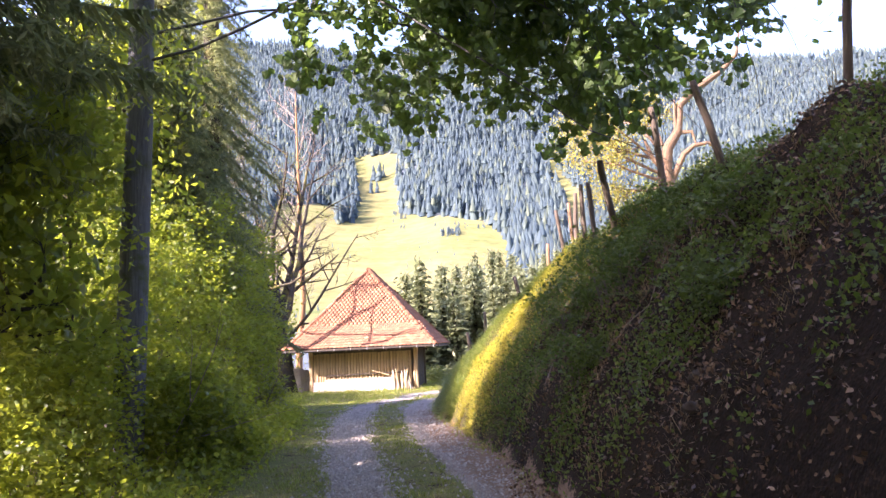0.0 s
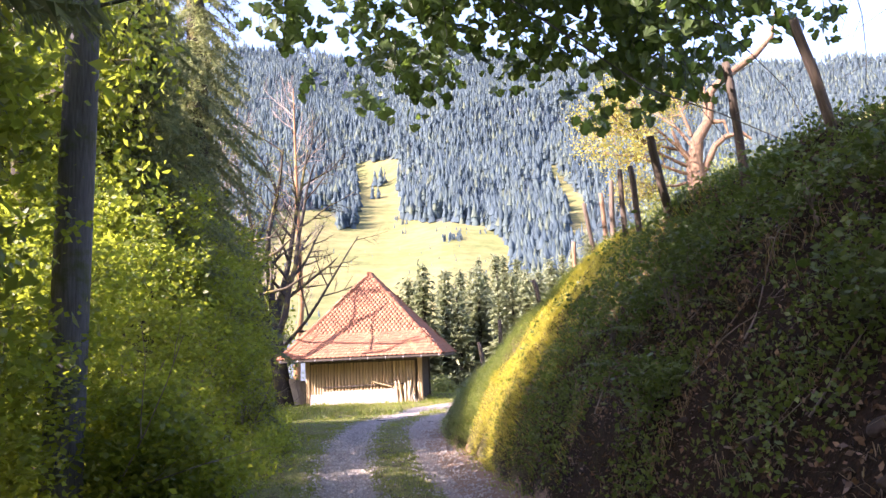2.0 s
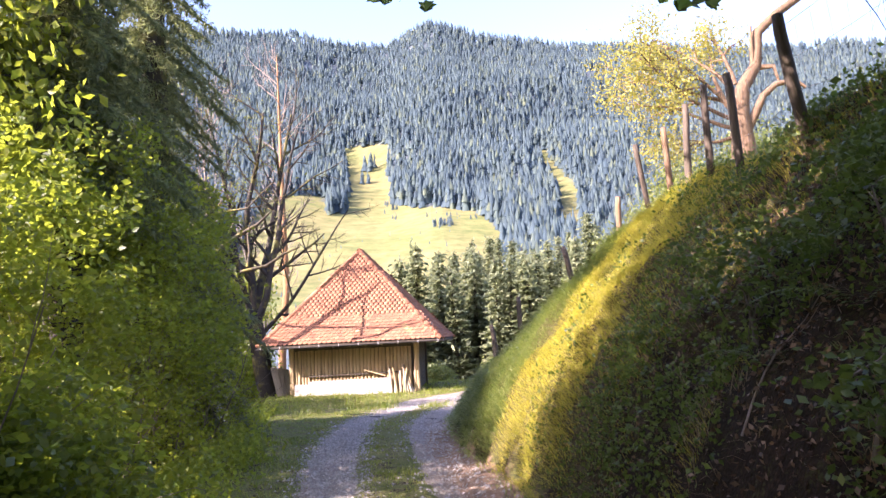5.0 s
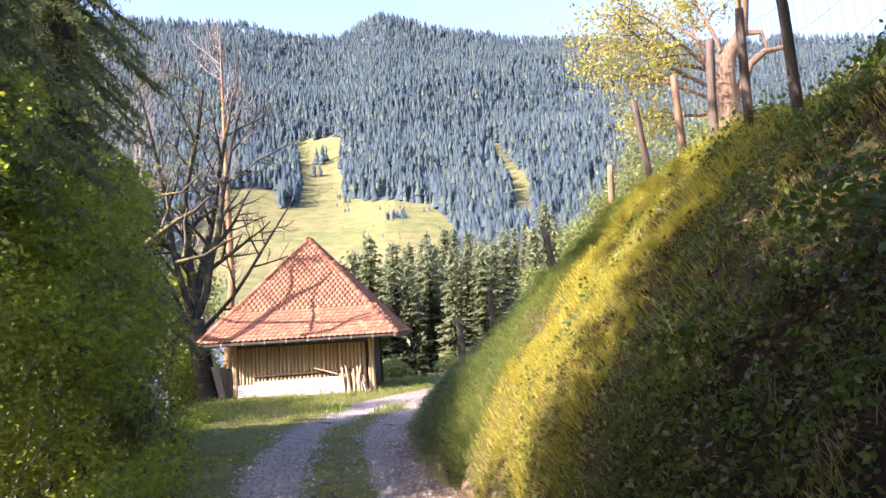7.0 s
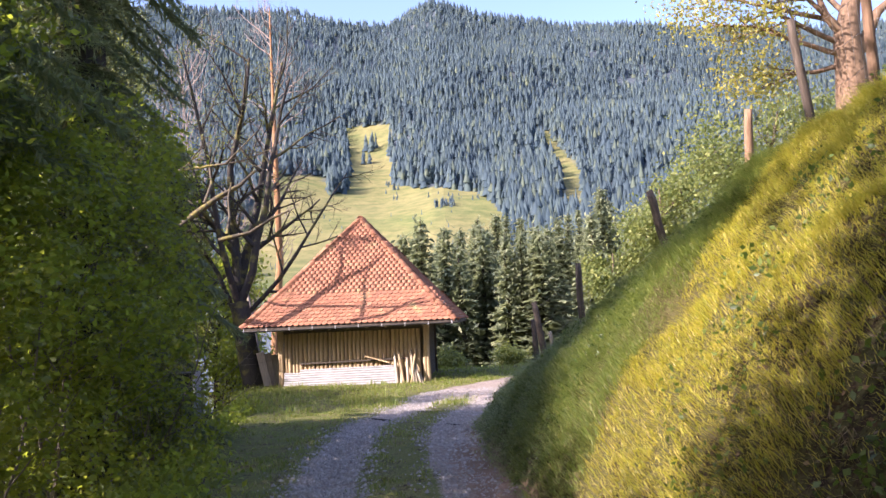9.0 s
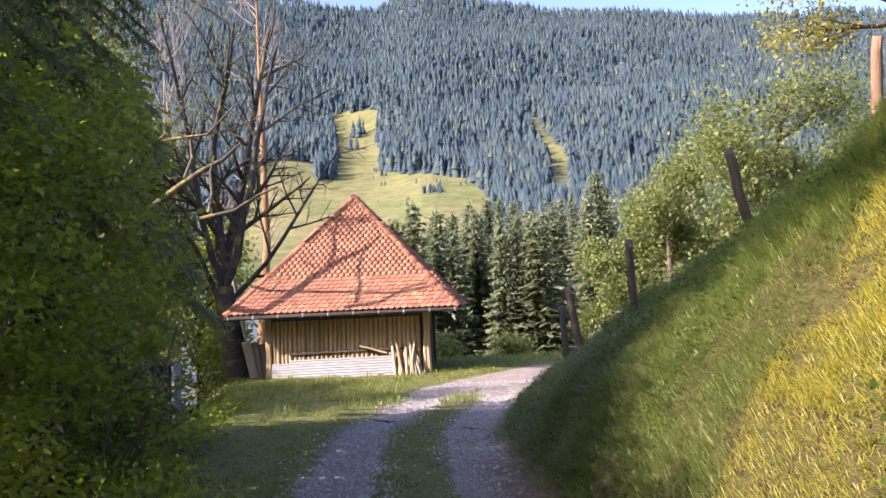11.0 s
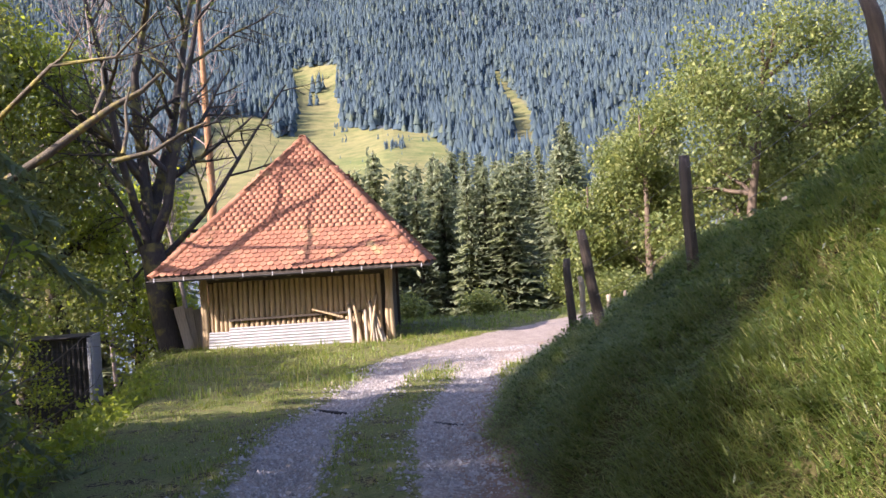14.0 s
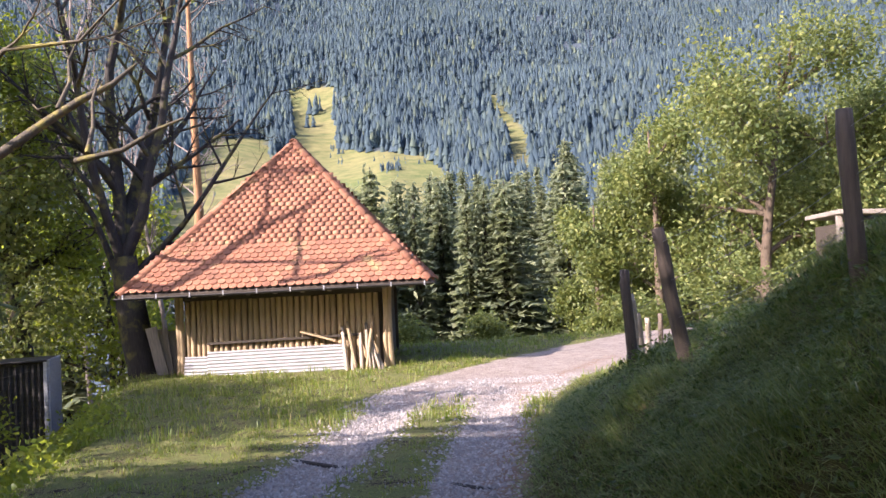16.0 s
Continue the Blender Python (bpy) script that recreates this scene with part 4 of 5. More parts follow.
def overhanging_tree():
    r = np.random.default_rng(17)
    z0 = land_at(-4.35, 11.2)
    trunk = (np.array([(-4.5, 11.2, z0 - 0.2), (-4.42, 11.2, z0 + 1.5), (-4.34, 11.2, 3.0), (-4.28, 11.25, 5.0), (-4.2, 11.2, 7.5), (-4.1, 11.1, 10.5), (-4.2, 11.0, 15)]), np.array([0.25, 0.215, 0.2, 0.185, 0.16, 0.12, 0.03]), 9)
    lines = [trunk]
    for z, way, length, rad in ((8.8, (1, -0.05, 0.3), 7.6, 0.06), (9.2, (1, 0.06, 0.25), 9.2, 0.065), (9.6, (1, -0.12, 0.15), 8.4, 0.06), (10.0, (1, 0.0, 0.05), 9.0, 0.055), (8.6, (0.8, 0.12, 0.1), 6.0, 0.05), (10.4, (1, -0.15, -0.05), 9.6, 0.055), (9.0, (1, 0.08, 0.0), 8.5, 0.05),
                                (8.8, (-0.6, 0.6, 0.4), 4.0, 0.05), (9.6, (-0.6, -0.6, 0.4), 4.0, 0.05), (10.5, (0.5, -0.7, 0.4), 4.0, 0.05)):
        grow((-4.24, 11.2, z), way, length, rad, 2, r, 8, 0.75, 0.42, 0.22, -0.75, 0.25, lines)
    pts = twig_points(lines, r, 22, 0.2)
    keep = pts[:, 2] > np.where(pts[:, 0] > -2.6, 5.0 + 0.5 * np.clip(pts[:, 0] - 2.6, 0, 3) + 0.5 * np.sin(pts[:, 0] * 1.7) + 0.3 * np.sin(pts[:, 0] * 5), 3.8)
    pts = pts[keep]
    # hanging sprays along the lowest boughs
    sprays = []
    for _ in range(250):
        sx = r.uniform(-2.3, 5.3)
        low = lerp(sx, [-2.3, -1.6, -0.5, 0.4, 1.3, 1.7, 2.1, 3.0, 3.9, 4.7, 5.2], [5.6, 5.3, 4.95, 4.95, 5.35, 4.5, 4.5, 5.25, 5.8, 5.6, 6.7])
        sprays.append((sx, 12.0 + r.normal(0, 0.75), low + 0.2 + 2.5 * r.random()))
    for p in sprays:
        twig = limb(p, (r.normal(0.5, 0.5), r.normal(0, 0.5), -0.25), 0.5, 0.007, r, 3, 0.4, -0.2)
        lines.append((*twig, 0))
        f = r.uniform(0, 3, 13)
        k = np.minimum(f.astype(int), 2)
        at = twig[0][k] + (twig[0][k + 1] - twig[0][k]) * (f - k)[:, None] + r.normal(0, 0.09, (13, 3))
        pts = np.concatenate([pts, at])
    for sz, sy, droop in ((6.3, 12.0, -0.5), (6.9, 11.6, -0.45), (7.3, 12.4, -0.6), (5.9, 12.3, -0.2)):
        bough = limb((-4.24, 11.2, sz), (1, (sy - 11.2) / 6, 0.22), 9.6, 0.026, r, 12, 0.4, droop, 0.12)
        lines.append((*bough, 1))
    tagged(tree_object("broadleaf_tree", lines, lobed_leaves(pts, 0.135, r), BARK_GREY, LEAF_MAPLE, "tall tree with smooth grey trunk and lobed leaves over the track", "tree", 5))


overhanging_tree()
for x, y, h in ((-5.4, 11.8, 6.5), (-5.1, 10.6, 5.0), (-6.2, 9.8, 7.5)):
    r = np.random.default_rng(int(h * 10))
    lines = grow((x, y, land_at(x, y) - 0.1), (0.05, 0, 1), h, 0.05, 2, r, 6, 0.7, 0.3, 0.12, 0.1, 0.35)
    tagged(tree_object("sapling", lines, leaf_cards(twig_points(lines, r, 14, 0.12), 0.1, r, 0.6, 0.3), BARK_DARK, LEAF_HEDGE, "thin dark-stemmed sapling with bright green leaves", "sapling", 4), group="saplings")


# trees round the barn
def clear_of_roof(pts):
    """Leaf places that leave the sun free on the barn's front roof."""
    q = np.array(BARN.inverted().to_3x3()) @ np.array(SUN_FROM)
    p = (np.asarray(pts) - np.array(BARN.translation)) @ np.array(BARN.to_3x3())
    rise = (TOP_Z - EAVE_Z) / RUN
    s = (p[:, 2] - EAVE_Z - rise * (p[:, 1] - EAVE_Y)) / (q[2] - rise * q[1])
    hit = p - s[:, None] * q
    f = (hit[:, 1] - EAVE_Y) / RUN
    return ~((s > 0) & (f > -0.25) & (f < 1.0) & (np.abs(hit[:, 0]) < EAVE_X * (1.1 - f)))


def sun_line(points, s):
    """Places above the roof front whose shadow falls on the given (x, run) points of it."""
    out = []
    for k, (x, f) in enumerate(points):
        q = BARN @ Vector((x, EAVE_Y + RUN * f, EAVE_Z + float(sweep(f)) * (TOP_Z - EAVE_Z))) + SUN_FROM * (s + 0.12 * k)
        out.append(tuple(q))
    return np.array(out)


def bare_tree():
    """The dark multi-stemmed tree beside the barn."""
    r = np.random.default_rng(23)
    z0 = land_at(-7.4, 37.9)
    stem = limb((-7.35, 37.9, z0 - 0.3), (-0.12, 0, 1), 3.2, 0.42, r, 6, 0.14, 0, 0.75)
    lines = [(*stem, 9)]
    fork = stem[0][-1]
    for way, length, rad in (((-0.28, 0.2, 1), 9.5, 0.21), ((0.02, 0.3, 1), 10.0, 0.2), ((0.2, 0.35, 1), 8.5, 0.17), ((-0.1, -0.1, 1), 9, 0.14), ((0.5, 0.45, 0.8), 7.5, 0.1), ((-0.45, 0.3, 0.9), 8.0, 0.1)):
        grow(fork - np.array([0, 0, r.uniform(0, 0.9)]), way, length, rad, 3, r, 7, 0.85, 0.38, 0.22, 0.1, 0.12, lines)
    pts = twig_points(lines, r, 3, 0.15)
    pts = pts[(r.random(len(pts)) < 0.6) & (pts[:, 0] < -6.9)]
    return tagged(tree_object("old_bare_tree", lines, leaf_cards(pts, 0.1, r, 0.45, 0.3), BARK_DARK, LEAF_RIGHT, "half-bare old tree with forked dark mossy trunk beside the barn", "tree", 5))


bare_tree()


def ash_tree():
    """The leafy tree down the slope, whose mossy limbs reach towards the barn."""
    r = np.random.default_rng(29)
    z0 = land_at(-12.4, 36.4)
    trunk = (np.array([(-12.4, 36.4, z0 - 0.3), (-12.35, 36.4, 0.5), (-12.2, 36.4, 3), (-12.3, 36.5, 6), (-12.5, 36.6, 9.5), (-12.4, 36.7, 13)]), np.array([0.26, 0.23, 0.2, 0.16, 0.1, 0.03]), 9)
    lines = [trunk]
    roof_way = sun_line(((-2.3, 0.02), (-1.6, 0.14), (-0.85, 0.30), (-0.15, 0.42), (0.55, 0.50), (1.05, 0.62)), 4.6)
    shade_limb = np.concatenate([np.array([(-12.2, 36.3, 2.9), (-11.2, 35.3, 3.7)]), roof_way])
    lines.append((shade_limb, np.array([0.13, 0.125, 0.115, 0.11, 0.10, 0.085, 0.065, 0.03]), 2))
    for way, rad in ((sun_line(((-0.5, 0.36), (-0.35, 0.52), (-0.45, 0.66), (-0.3, 0.85)), 5.0), 0.06), (sun_line(((0.5, 0.06), (0.55, 0.2), (0.45, 0.36), (0.55, 0.48)), 5.0), 0.055),
                     (sun_line(((0.2, 0.03), (1.2, 0.06), (1.9, 0.16), (2.5, 0.2)), 4.9), 0.07), (sun_line(((-1.2, 0.42), (-0.9, 0.36), (-0.5, 0.36)), 4.9), 0.025)):
        lines.append((way, rad * np.linspace(1, 0.4, len(way)), 1))
    low_limb = np.array([(-12.25, 36.4, 5.0), (-10.2, 34.3, 5.2), (-8.2, 32.9, 6.2), (-6.9, 33.0, 6.35), (-5.9, 32.7, 7.2)])
    lines.append((low_limb, np.array([0.07, 0.06, 0.05, 0.035, 0.015]), 2))
    for base in (low_limb,):
        for i in (1, 2, 3):
            for _ in range(1):
                grow(base[i], (r.uniform(-0.2, 0.8), r.normal(0, 0.4), r.uniform(0.1, 1)), r.uniform(1.2, 2.2), 0.03, 1, r, 4, 0.8, 0.5, 0.3, 0.2, 0.2, lines)
    for z in np.linspace(2.5, 12, 12):
        grow((-12.3, 36.4, z), (r.normal(-0.1, 0.8), r.normal(0, 0.8), 0.5), r.uniform(2.5, 4), 0.06, 2, r, 5, 0.8, 0.5, 0.3, 0.2, 0.25, lines)
    pts = twig_points(lines, r, 70, 0.3)
    pts = pts[((pts[:, 0] < -8.4) | (r.random(len(pts)) < 0.06)) & clear_of_roof(pts)]
    return tagged(tree_object("ash_tree", lines, leaf_cards(pts, 0.13, r, 0.45, 0.4), BARK_MOSSY, LEAF_RIGHT, "leafy ash with yellow-mossed limbs on the slope below the track", "tree", 5))


ash_tree()


def leafy_tree(x, y, top, spread, seed, mat, label, bark=BARK_DARK, per=14, leaf=0.16, name="broadleaf_tree", low=0.2):
    r = np.random.default_rng(seed)
    z0 = land_at(x, y)
    h = top - z0
    trunk = limb((x, y, z0 - 0.3), (r.normal(0, 0.06), r.normal(0, 0.06), 1), h * 0.92, h * 0.022, r, 8, 0.12, 0, 0.15)
    lines = [(*trunk, 9)]
    for f in np.linspace(low, 0.95, 13):
        i = min(int(f * 8), 7)
        a = r.uniform(0, 6.28)
        grow(trunk[0][i], (math.cos(a), math.sin(a), 0.6), spread * (1.15 - 0.6 * f) * r.uniform(0.7, 1.1), h * 0.009, 2, r, 5, 0.8, 0.5, 0.35, 0.3, 0.3, lines)
    pts = twig_points(lines, r, per, spread * 0.125)
    pts = pts[clear_of_roof(pts) | (np.abs(pts[:, 1] - 36) > 12)]
    return tagged(tree_object(name, lines, leaf_cards(pts, leaf, r, 0.55, 0.3), bark, mat, label, "tree", 5))


for n, (x, y, top, spread) in enumerate(((17.5, 57, 13.5, 6.0), (13.2, 60, 10.5, 4.5), (22.5, 58, 10.5, 5.0), (27.5, 57, 12.0, 5.5), (33, 56, 13, 6), (10.5, 62, 6.5, 3.0))):
    tagged(leafy_tree(x, y, top, spread, 70 + n, LEAF_RIGHT, "sunlit yellow-green ash tree beyond the pasture fence", BARK_BROWN, 64, 0.25), group="trees beyond the fence")
for n, (x, y, top, spread) in enumerate(((-14, 37, 11, 4.5), (-16.5, 32, 10, 4.5), (-13.5, 42, 9, 4), (-12.5, 29, 7, 3.5), (-18, 45, 10, 5), (-11.5, 48, 5.5, 3.2), (-13, 24, 8.5, 4))):
    tagged(leafy_tree(x, y, top, spread, 80 + n, LEAF_HEDGE if n % 2 else LEAF_RIGHT, "leafy green tree on the slope below the track", BARK_DARK, 40, 0.2), group="slope trees")


r = np.random.default_rng(33)
for x, y, top, rx in ((8.8, 50, 0.3, 1.1), (11.5, 51, 1.0, 1.3), (13.5, 51.5, 2.2, 1.6), (16.5, 52, 2.6, 1.8), (2.2, 48, -0.3, 0.7), (-0.6, 47.5, -0.2, 0.6)):
    tagged(shrub("pasture_bush", x, y, top + 0.4, rx, rx, r, 0.15, LEAF_RIGHT, "light green bush at the pasture edge", 60, 40, stems=3, spread=0.25), group="pasture bushes")


def pine():
    r = np.random.default_rng(31)
    x, y = -9.6, 54.3
    z0 = land_at(x, y)
    trunk = (np.array([(x - 0.6, y, z0 - 0.3), (x - 0.35, y, z0 + 5), (x, y, 5), (x - 0.1, y, 11), (x - 0.2, y, 19.5)]), np.array([0.27, 0.23, 0.2, 0.14, 0.03]), 9)
    lines = [trunk]
    for z in np.linspace(4.5, 18.8, 34):
        a = r.uniform(0, 6.28)
        grow((x - 0.1, y, z), (math.cos(a), math.sin(a), 0.7), r.uniform(1.6, 3.4), 0.04, 2, r, 5, 0.7, 0.5, 0.3, 0.4, 0.3, lines)
    return tagged(tree_object("dead_pine", lines, None, BARK_PINE, None, "tall dead pine with a bare orange-brown trunk behind the barn", "tree", 4, BARK_GREYTWIG))


pine()


def bare_birch(x, y, top, seed):
    """A slender leafless tree of pale upswept twigs."""
    r = np.random.default_rng(seed)
    z0 = land_at(x, y)
    h = top - z0
    trunk = limb((x, y, z0 - 0.3), (r.normal(0, 0.05), 0, 1), h, 0.11, r, 8, 0.12, 0, 0.12)
    lines = [(*trunk, 9)]
    for f in np.linspace(0.35, 0.97, 20):
        i = min(int(f * 8), 7)
        a = r.uniform(0, 6.28)
        grow(trunk[0][i], (0.6 * math.cos(a), 0.6 * math.sin(a), 0.9), h * 0.16 * r.uniform(0.6, 1.2), 0.03, 2, r, 5, 0.6, 0.5, 0.25, 0.4, 0.2, lines)
    tagged(tree_object("bare_tree", lines, None, BARK_GREYTWIG, None, "slender leafless tree with pale upswept twigs behind the barn", "tree", 4), group="bare trees behind the barn")


for x, y, top, seed in ((-11.6, 50, 15.5, 301), (-13.6, 52, 17.5, 302), (-8.9, 46, 8.5, 303)):
    bare_birch(x, y, top, seed)


def old_snag():
    """The gnarled pale tree on the pasture edge with yellowing leaves on one side."""
    r = np.random.default_rng(37)
    z0 = land_at(7.5, 26)
    trunk = (np.array([(7.4, 26, z0 - 0.4), (7.46, 26, 6.2), (7.42, 26, 7.0), (7.57, 26, 7.7), (7.95, 26, 8.25), (8.08, 26, 9.15), (8.6, 26, 9.62), (9.55, 26, 10.25), (10.1, 26, 10.8), (10.3, 26.1, 11.6)]), np.array([0.36, 0.3, 0.25, 0.18, 0.15, 0.13, 0.115, 0.10, 0.07, 0.02]), 9)
    lines = [trunk]
    for pts, rad in ((((7.6, 26, 6.6), (7.85, 25.95, 7.05), (8.05, 25.9, 7.45), (8.41, 25.9, 7.73), (8.9, 25.9, 7.81), (9.15, 25.9, 7.61)), 0.13), (((7.95, 26, 8.22), (8.38, 25.9, 8.2), (8.48, 25.9, 7.8)), 0.09),
                     (((7.9, 26, 8.1), (7.85, 25.9, 8.8), (7.88, 25.9, 9.3)), 0.08), (((7.45, 26, 6.9), (7.0, 25.9, 7.4), (6.8, 25.9, 8.0)), 0.12)):
        pts = np.array(pts)
        lines.append((pts, rad * np.linspace(1, 0.3, len(pts)), 1))
    leafy = []
    for z, way, length in ((6.8, (-1, 0, 0.55), 3.3), (7.0, (-1, -0.3, 0.9), 3.2), (7.2, (-1, 0.3, 0.7), 3.3), (7.5, (-0.8, 0.2, 1.2), 2.8), (6.6, (-1, -0.2, 0.2), 2.8), (7.8, (-0.5, 0.1, 1.4), 2.2), (6.4, (-0.9, 0.2, 0.0), 2.0)):
        grow((7.4, 26, z), way, length, 0.06, 2, r, 6, 0.75, 0.45, 0.3, 0.1, 0.3, leafy)
    lines += leafy
    return tagged(tree_object("gnarled_tree", lines, leaf_cards(twig_points(leafy, r, 34, 0.22), 0.085, r, 0.6, 0.3), BARK_SNAG, LEAF_YELLOW, "gnarled half-dead tree with pale wood and yellowing leaves", "tree", 7))


old_snag()
# ---- objects beside the track ----
def metal_cabin():
    cab = new("metal_cabin")
    tagged(placed(cab, pose(-9.3, 35.6, -1.75, 0, 0, 10)), "dark ribbed sheet-metal cabin with a grey side panel on the slope", "cabin")
    part("body", block(bmesh.new(), (-0.7, -0.5, 0), (0.66, 0.5, 2.05), None, 0.01), DARK_METAL, cab)
    for k in range(11):
        x = -0.66 + k * 0.112
        part("rib", block(bmesh.new(), (x, -0.53, 0.05), (x + 0.05, -0.502, 2.0), None, 0.008), DARK_METAL, cab)
    part("side_panel", block(bmesh.new(), (0.662, -0.56, 0.0), (0.70, 0.52, 2.1), None, 0.008), GREY_METAL, cab, "pale grey side panel")
    part("corner_post", block(bmesh.new(), (0.58, -0.58, 0.0), (0.66, -0.535, 2.1), None, 0.008), GREY_METAL, cab)
    part("lid", block(bmesh.new(), (-0.76, -0.6, 2.06), (0.66, 0.55, 2.10), None, 0.01), DARK_METAL, cab)


metal_cabin()


def pasture_shed():
    shed = new("pasture_shed")
    tagged(placed(shed, pose(13.9, 44.2, land_at(13.6, 44.6) - 0.3, 0, 0, -12)), "weathered board shed with a pale flat roof edge", "shed")
    h = 3.55 - land_at(13.6, 44.6)
    part("roof", block(bmesh.new(), (-0.15, -0.5, h - 0.16), (5.2, 3.2, h), pose(0, 0, 0, 0, 2.5, 0), 0.02), BOARD, shed, "pale grey board roof")
    for k in range(22):
        x = 0.25 + k * 0.2
        part("board", block(bmesh.new(), (x, 0, 0), (x + 0.185, 0.03, h - 0.42 - 0.009 * k), None, 0.004), BOARD, shed)
    part("wall", block(bmesh.new(), (0.25, 0.034, 0), (4.6, 2.8, h - 0.45), None, 0.01), DARK_BOARD, shed)
    part("post", block(bmesh.new(), (0.02, -0.3, 0), (0.2, -0.12, h - 0.2), None, 0.012), BOARD, shed)


pasture_shed()
bar = new("water_bar")
za, zb = land_at(-2.45, 26.35), land_at(-0.7, 24.65)
tagged(placed(bar, pose(-1.57, 25.5, (za + zb) / 2 + 0.008, 0, math.degrees(math.atan2(za - zb, 2.44)), -44)), "thin dark iron water bar set across the gravel track", "drain")
for k, y in enumerate((-0.02, 0.02)):
    part("edge", block(bmesh.new(), (-1.3, y - 0.006, -0.08), (1.3, y + 0.006, 0.004), None, 0.002), DARK_METAL, bar)
part("channel", block(bmesh.new(), (-1.3, -0.0135, -0.08), (1.3, 0.0135, -0.008), None, 0.0), DARK_METAL, bar)

# unseen shade-giving wood, added behind and beside the start
for n, (x, y, h, w) in enumerate(((-8.2, 3.0, 17, 3.6), (-6.8, -3.0, 16, 3.6), (-10.5, 1.5, 18, 3.8), (-11.5, -2.0, 17, 3.6))):
    tagged(spruce("spruce", x, y, h, w, np.random.default_rng(90 + n), 30, 10, 12, "tall dark spruce, unseen, added for shade beside the track", low=0.1), group="wood beside the track")
# the first four, behind and to the right, are added to hold off sky light
for n, (x, y, top, spread) in enumerate(((6.5, -4.0, 17, 6.0), (8.5, 1.5, 16, 5.5), (1.5, -10, 16, 6.0), (-2.0, -8, 15, 5.0), (-6.0, 1.5, 15, 4.5), (-7.5, -1.0, 17, 5), (-5.5, -4.0, 15, 4.5), (-9.5, 0.5, 19, 5), (-6.5, 5.0, 14, 3.5))):
    tagged(leafy_tree(x, y, top, spread, 130 + n, LEAF_HEDGE, "tall leafy tree, unseen, added for shade round the track", BARK_DARK, 20, 0.36, low=0.42), group="wood beside the track")
# those at x -9.8 and -12.0 are added to shade the track and bank
for n, (x, y, top, spread) in enumerate(((-6.7, 15.2, 10.5, 3.3), (-7.6, 18.8, 11.5, 3.2), (-6.1, 10.2, 8.8, 2.7), (-6.2, 8.0, 10.5, 2.9), (-9.8, 20.5, 8.5, 2.6), (-12.0, 13.2, 15.5, 2.1), (-11.5, 41.5, 12.0, 3.4))):
    tagged(leafy_tree(x, y, top, spread, 140 + n, LEAF_HEDGE, "tall leafy tree by the hedge, some added for shade", BARK_DARK, 46, 0.165, low=0.4), group="hedge trees")


# ---- ground plants ----
def blades(points, height, width, r, bend, mat, name, label, category="grass", up=(0, 0, 1.0)):
    """Bent grass blades, three triangles each."""
    n = len(points)
    a = r.uniform(0, 2 * math.pi, n)
    out = np.stack([np.cos(a), np.sin(a), np.zeros(n)], -1)
    side = np.stack([-np.sin(a), np.cos(a), np.zeros(n)], -1)
    h = (height * r.uniform(0.4, 1.3, n))[:, None]
    w = (width * r.uniform(0.6, 1.3, n))[:, None]
    b = (bend * r.uniform(0.2, 1.4, n))[:, None] * h
    p = np.asarray(points)
    h = h * (0.85 + 0.6 * rolling(p[:, 0], p[:, 1], 5.5))[:, None]
    up = np.array(up) / np.linalg.norm(up)
    mid = p + up * h * 0.62 + out * b * 0.35
    v = np.stack([p - side * w, p + side * w, mid + side * w * 0.75, mid - side * w * 0.75, p + up * h * (1 - 0.35 * bend) + out * b], 1).reshape(-1, 3)
    i = np.arange(n)[:, None, None] * 5
    f = (i + np.array([[0, 1, 2], [0, 2, 3], [3, 2, 4]])[None]).reshape(-1, 3)
    return tagged(new(name, mesh_of(name, v, f, mat)), label, category, kind="stuff")


def on_land(x, y, sink=0.01):
    return np.stack([x, y, land(x, y) - sink], -1)


def tufted(r, n, lo, hi, keep, tuft=0.05, per=6):
    """Places in small tufts inside a stretch of the plan."""
    x, y = r.uniform(lo[0], hi[0], n), r.uniform(lo[1], hi[1], n)
    k = keep(x, y)
    x, y = np.repeat(x[k], per), np.repeat(y[k], per)
    return x + r.normal(0, tuft, len(x)), y + r.normal(0, tuft, len(x))


def off_ruts(x, y, margin):
    rut = np.abs(np.abs(x - road_middle(y)) - 0.8)
    wide = (y > 30.5) & (np.abs(x - road_middle(y)) < 1.9)
    return (rut > margin) & ~wide


r = np.random.default_rng(101)
x, y = tufted(r, 34000, (-8.5, 5.5), (1.6, 37), lambda x, y: off_ruts(x, y, 0.36 + 0.1 * rolling(x, y, 4)) & (x > verge_edge(y) - 1.2) & (x < bank_foot(y) + 0.1) & (r.random(len(x)) < 0.5 + 0.6 * rolling(x, y, 1.7)), 0.045, 7)
blades(on_land(x, y), 0.07, 0.0042, r, 0.7, GRASS, "verge_grass", "short green and straw-coloured grass along the track")
x, y = tufted(r, 3600, (-8.5, 28), (9, 46), lambda x, y: off_ruts(x, y, 0.4) & (x > verge_edge(y) - 1) & (r.random(len(x)) < 0.8), 0.08, 9)
blades(on_land(x, y), 0.17, 0.008, r, 0.5, GRASS, "meadow_grass", "taller green grass round the barn and track end")
# golden grass for the lit patch: sunlight is put into its colour
SUNLIT_GRASS = leaf_material("sunlit_grass", [(0, (0.19, 0.25, 0.025)), (0.4, (0.40, 0.40, 0.05)), (0.75, (0.60, 0.50, 0.09)), (1, (0.66, 0.54, 0.22))], (0.82, 0.74, 0.07), 0.5)


def bank_u(x, y):
    return (x - bank_foot(y)) / bank_width(y)


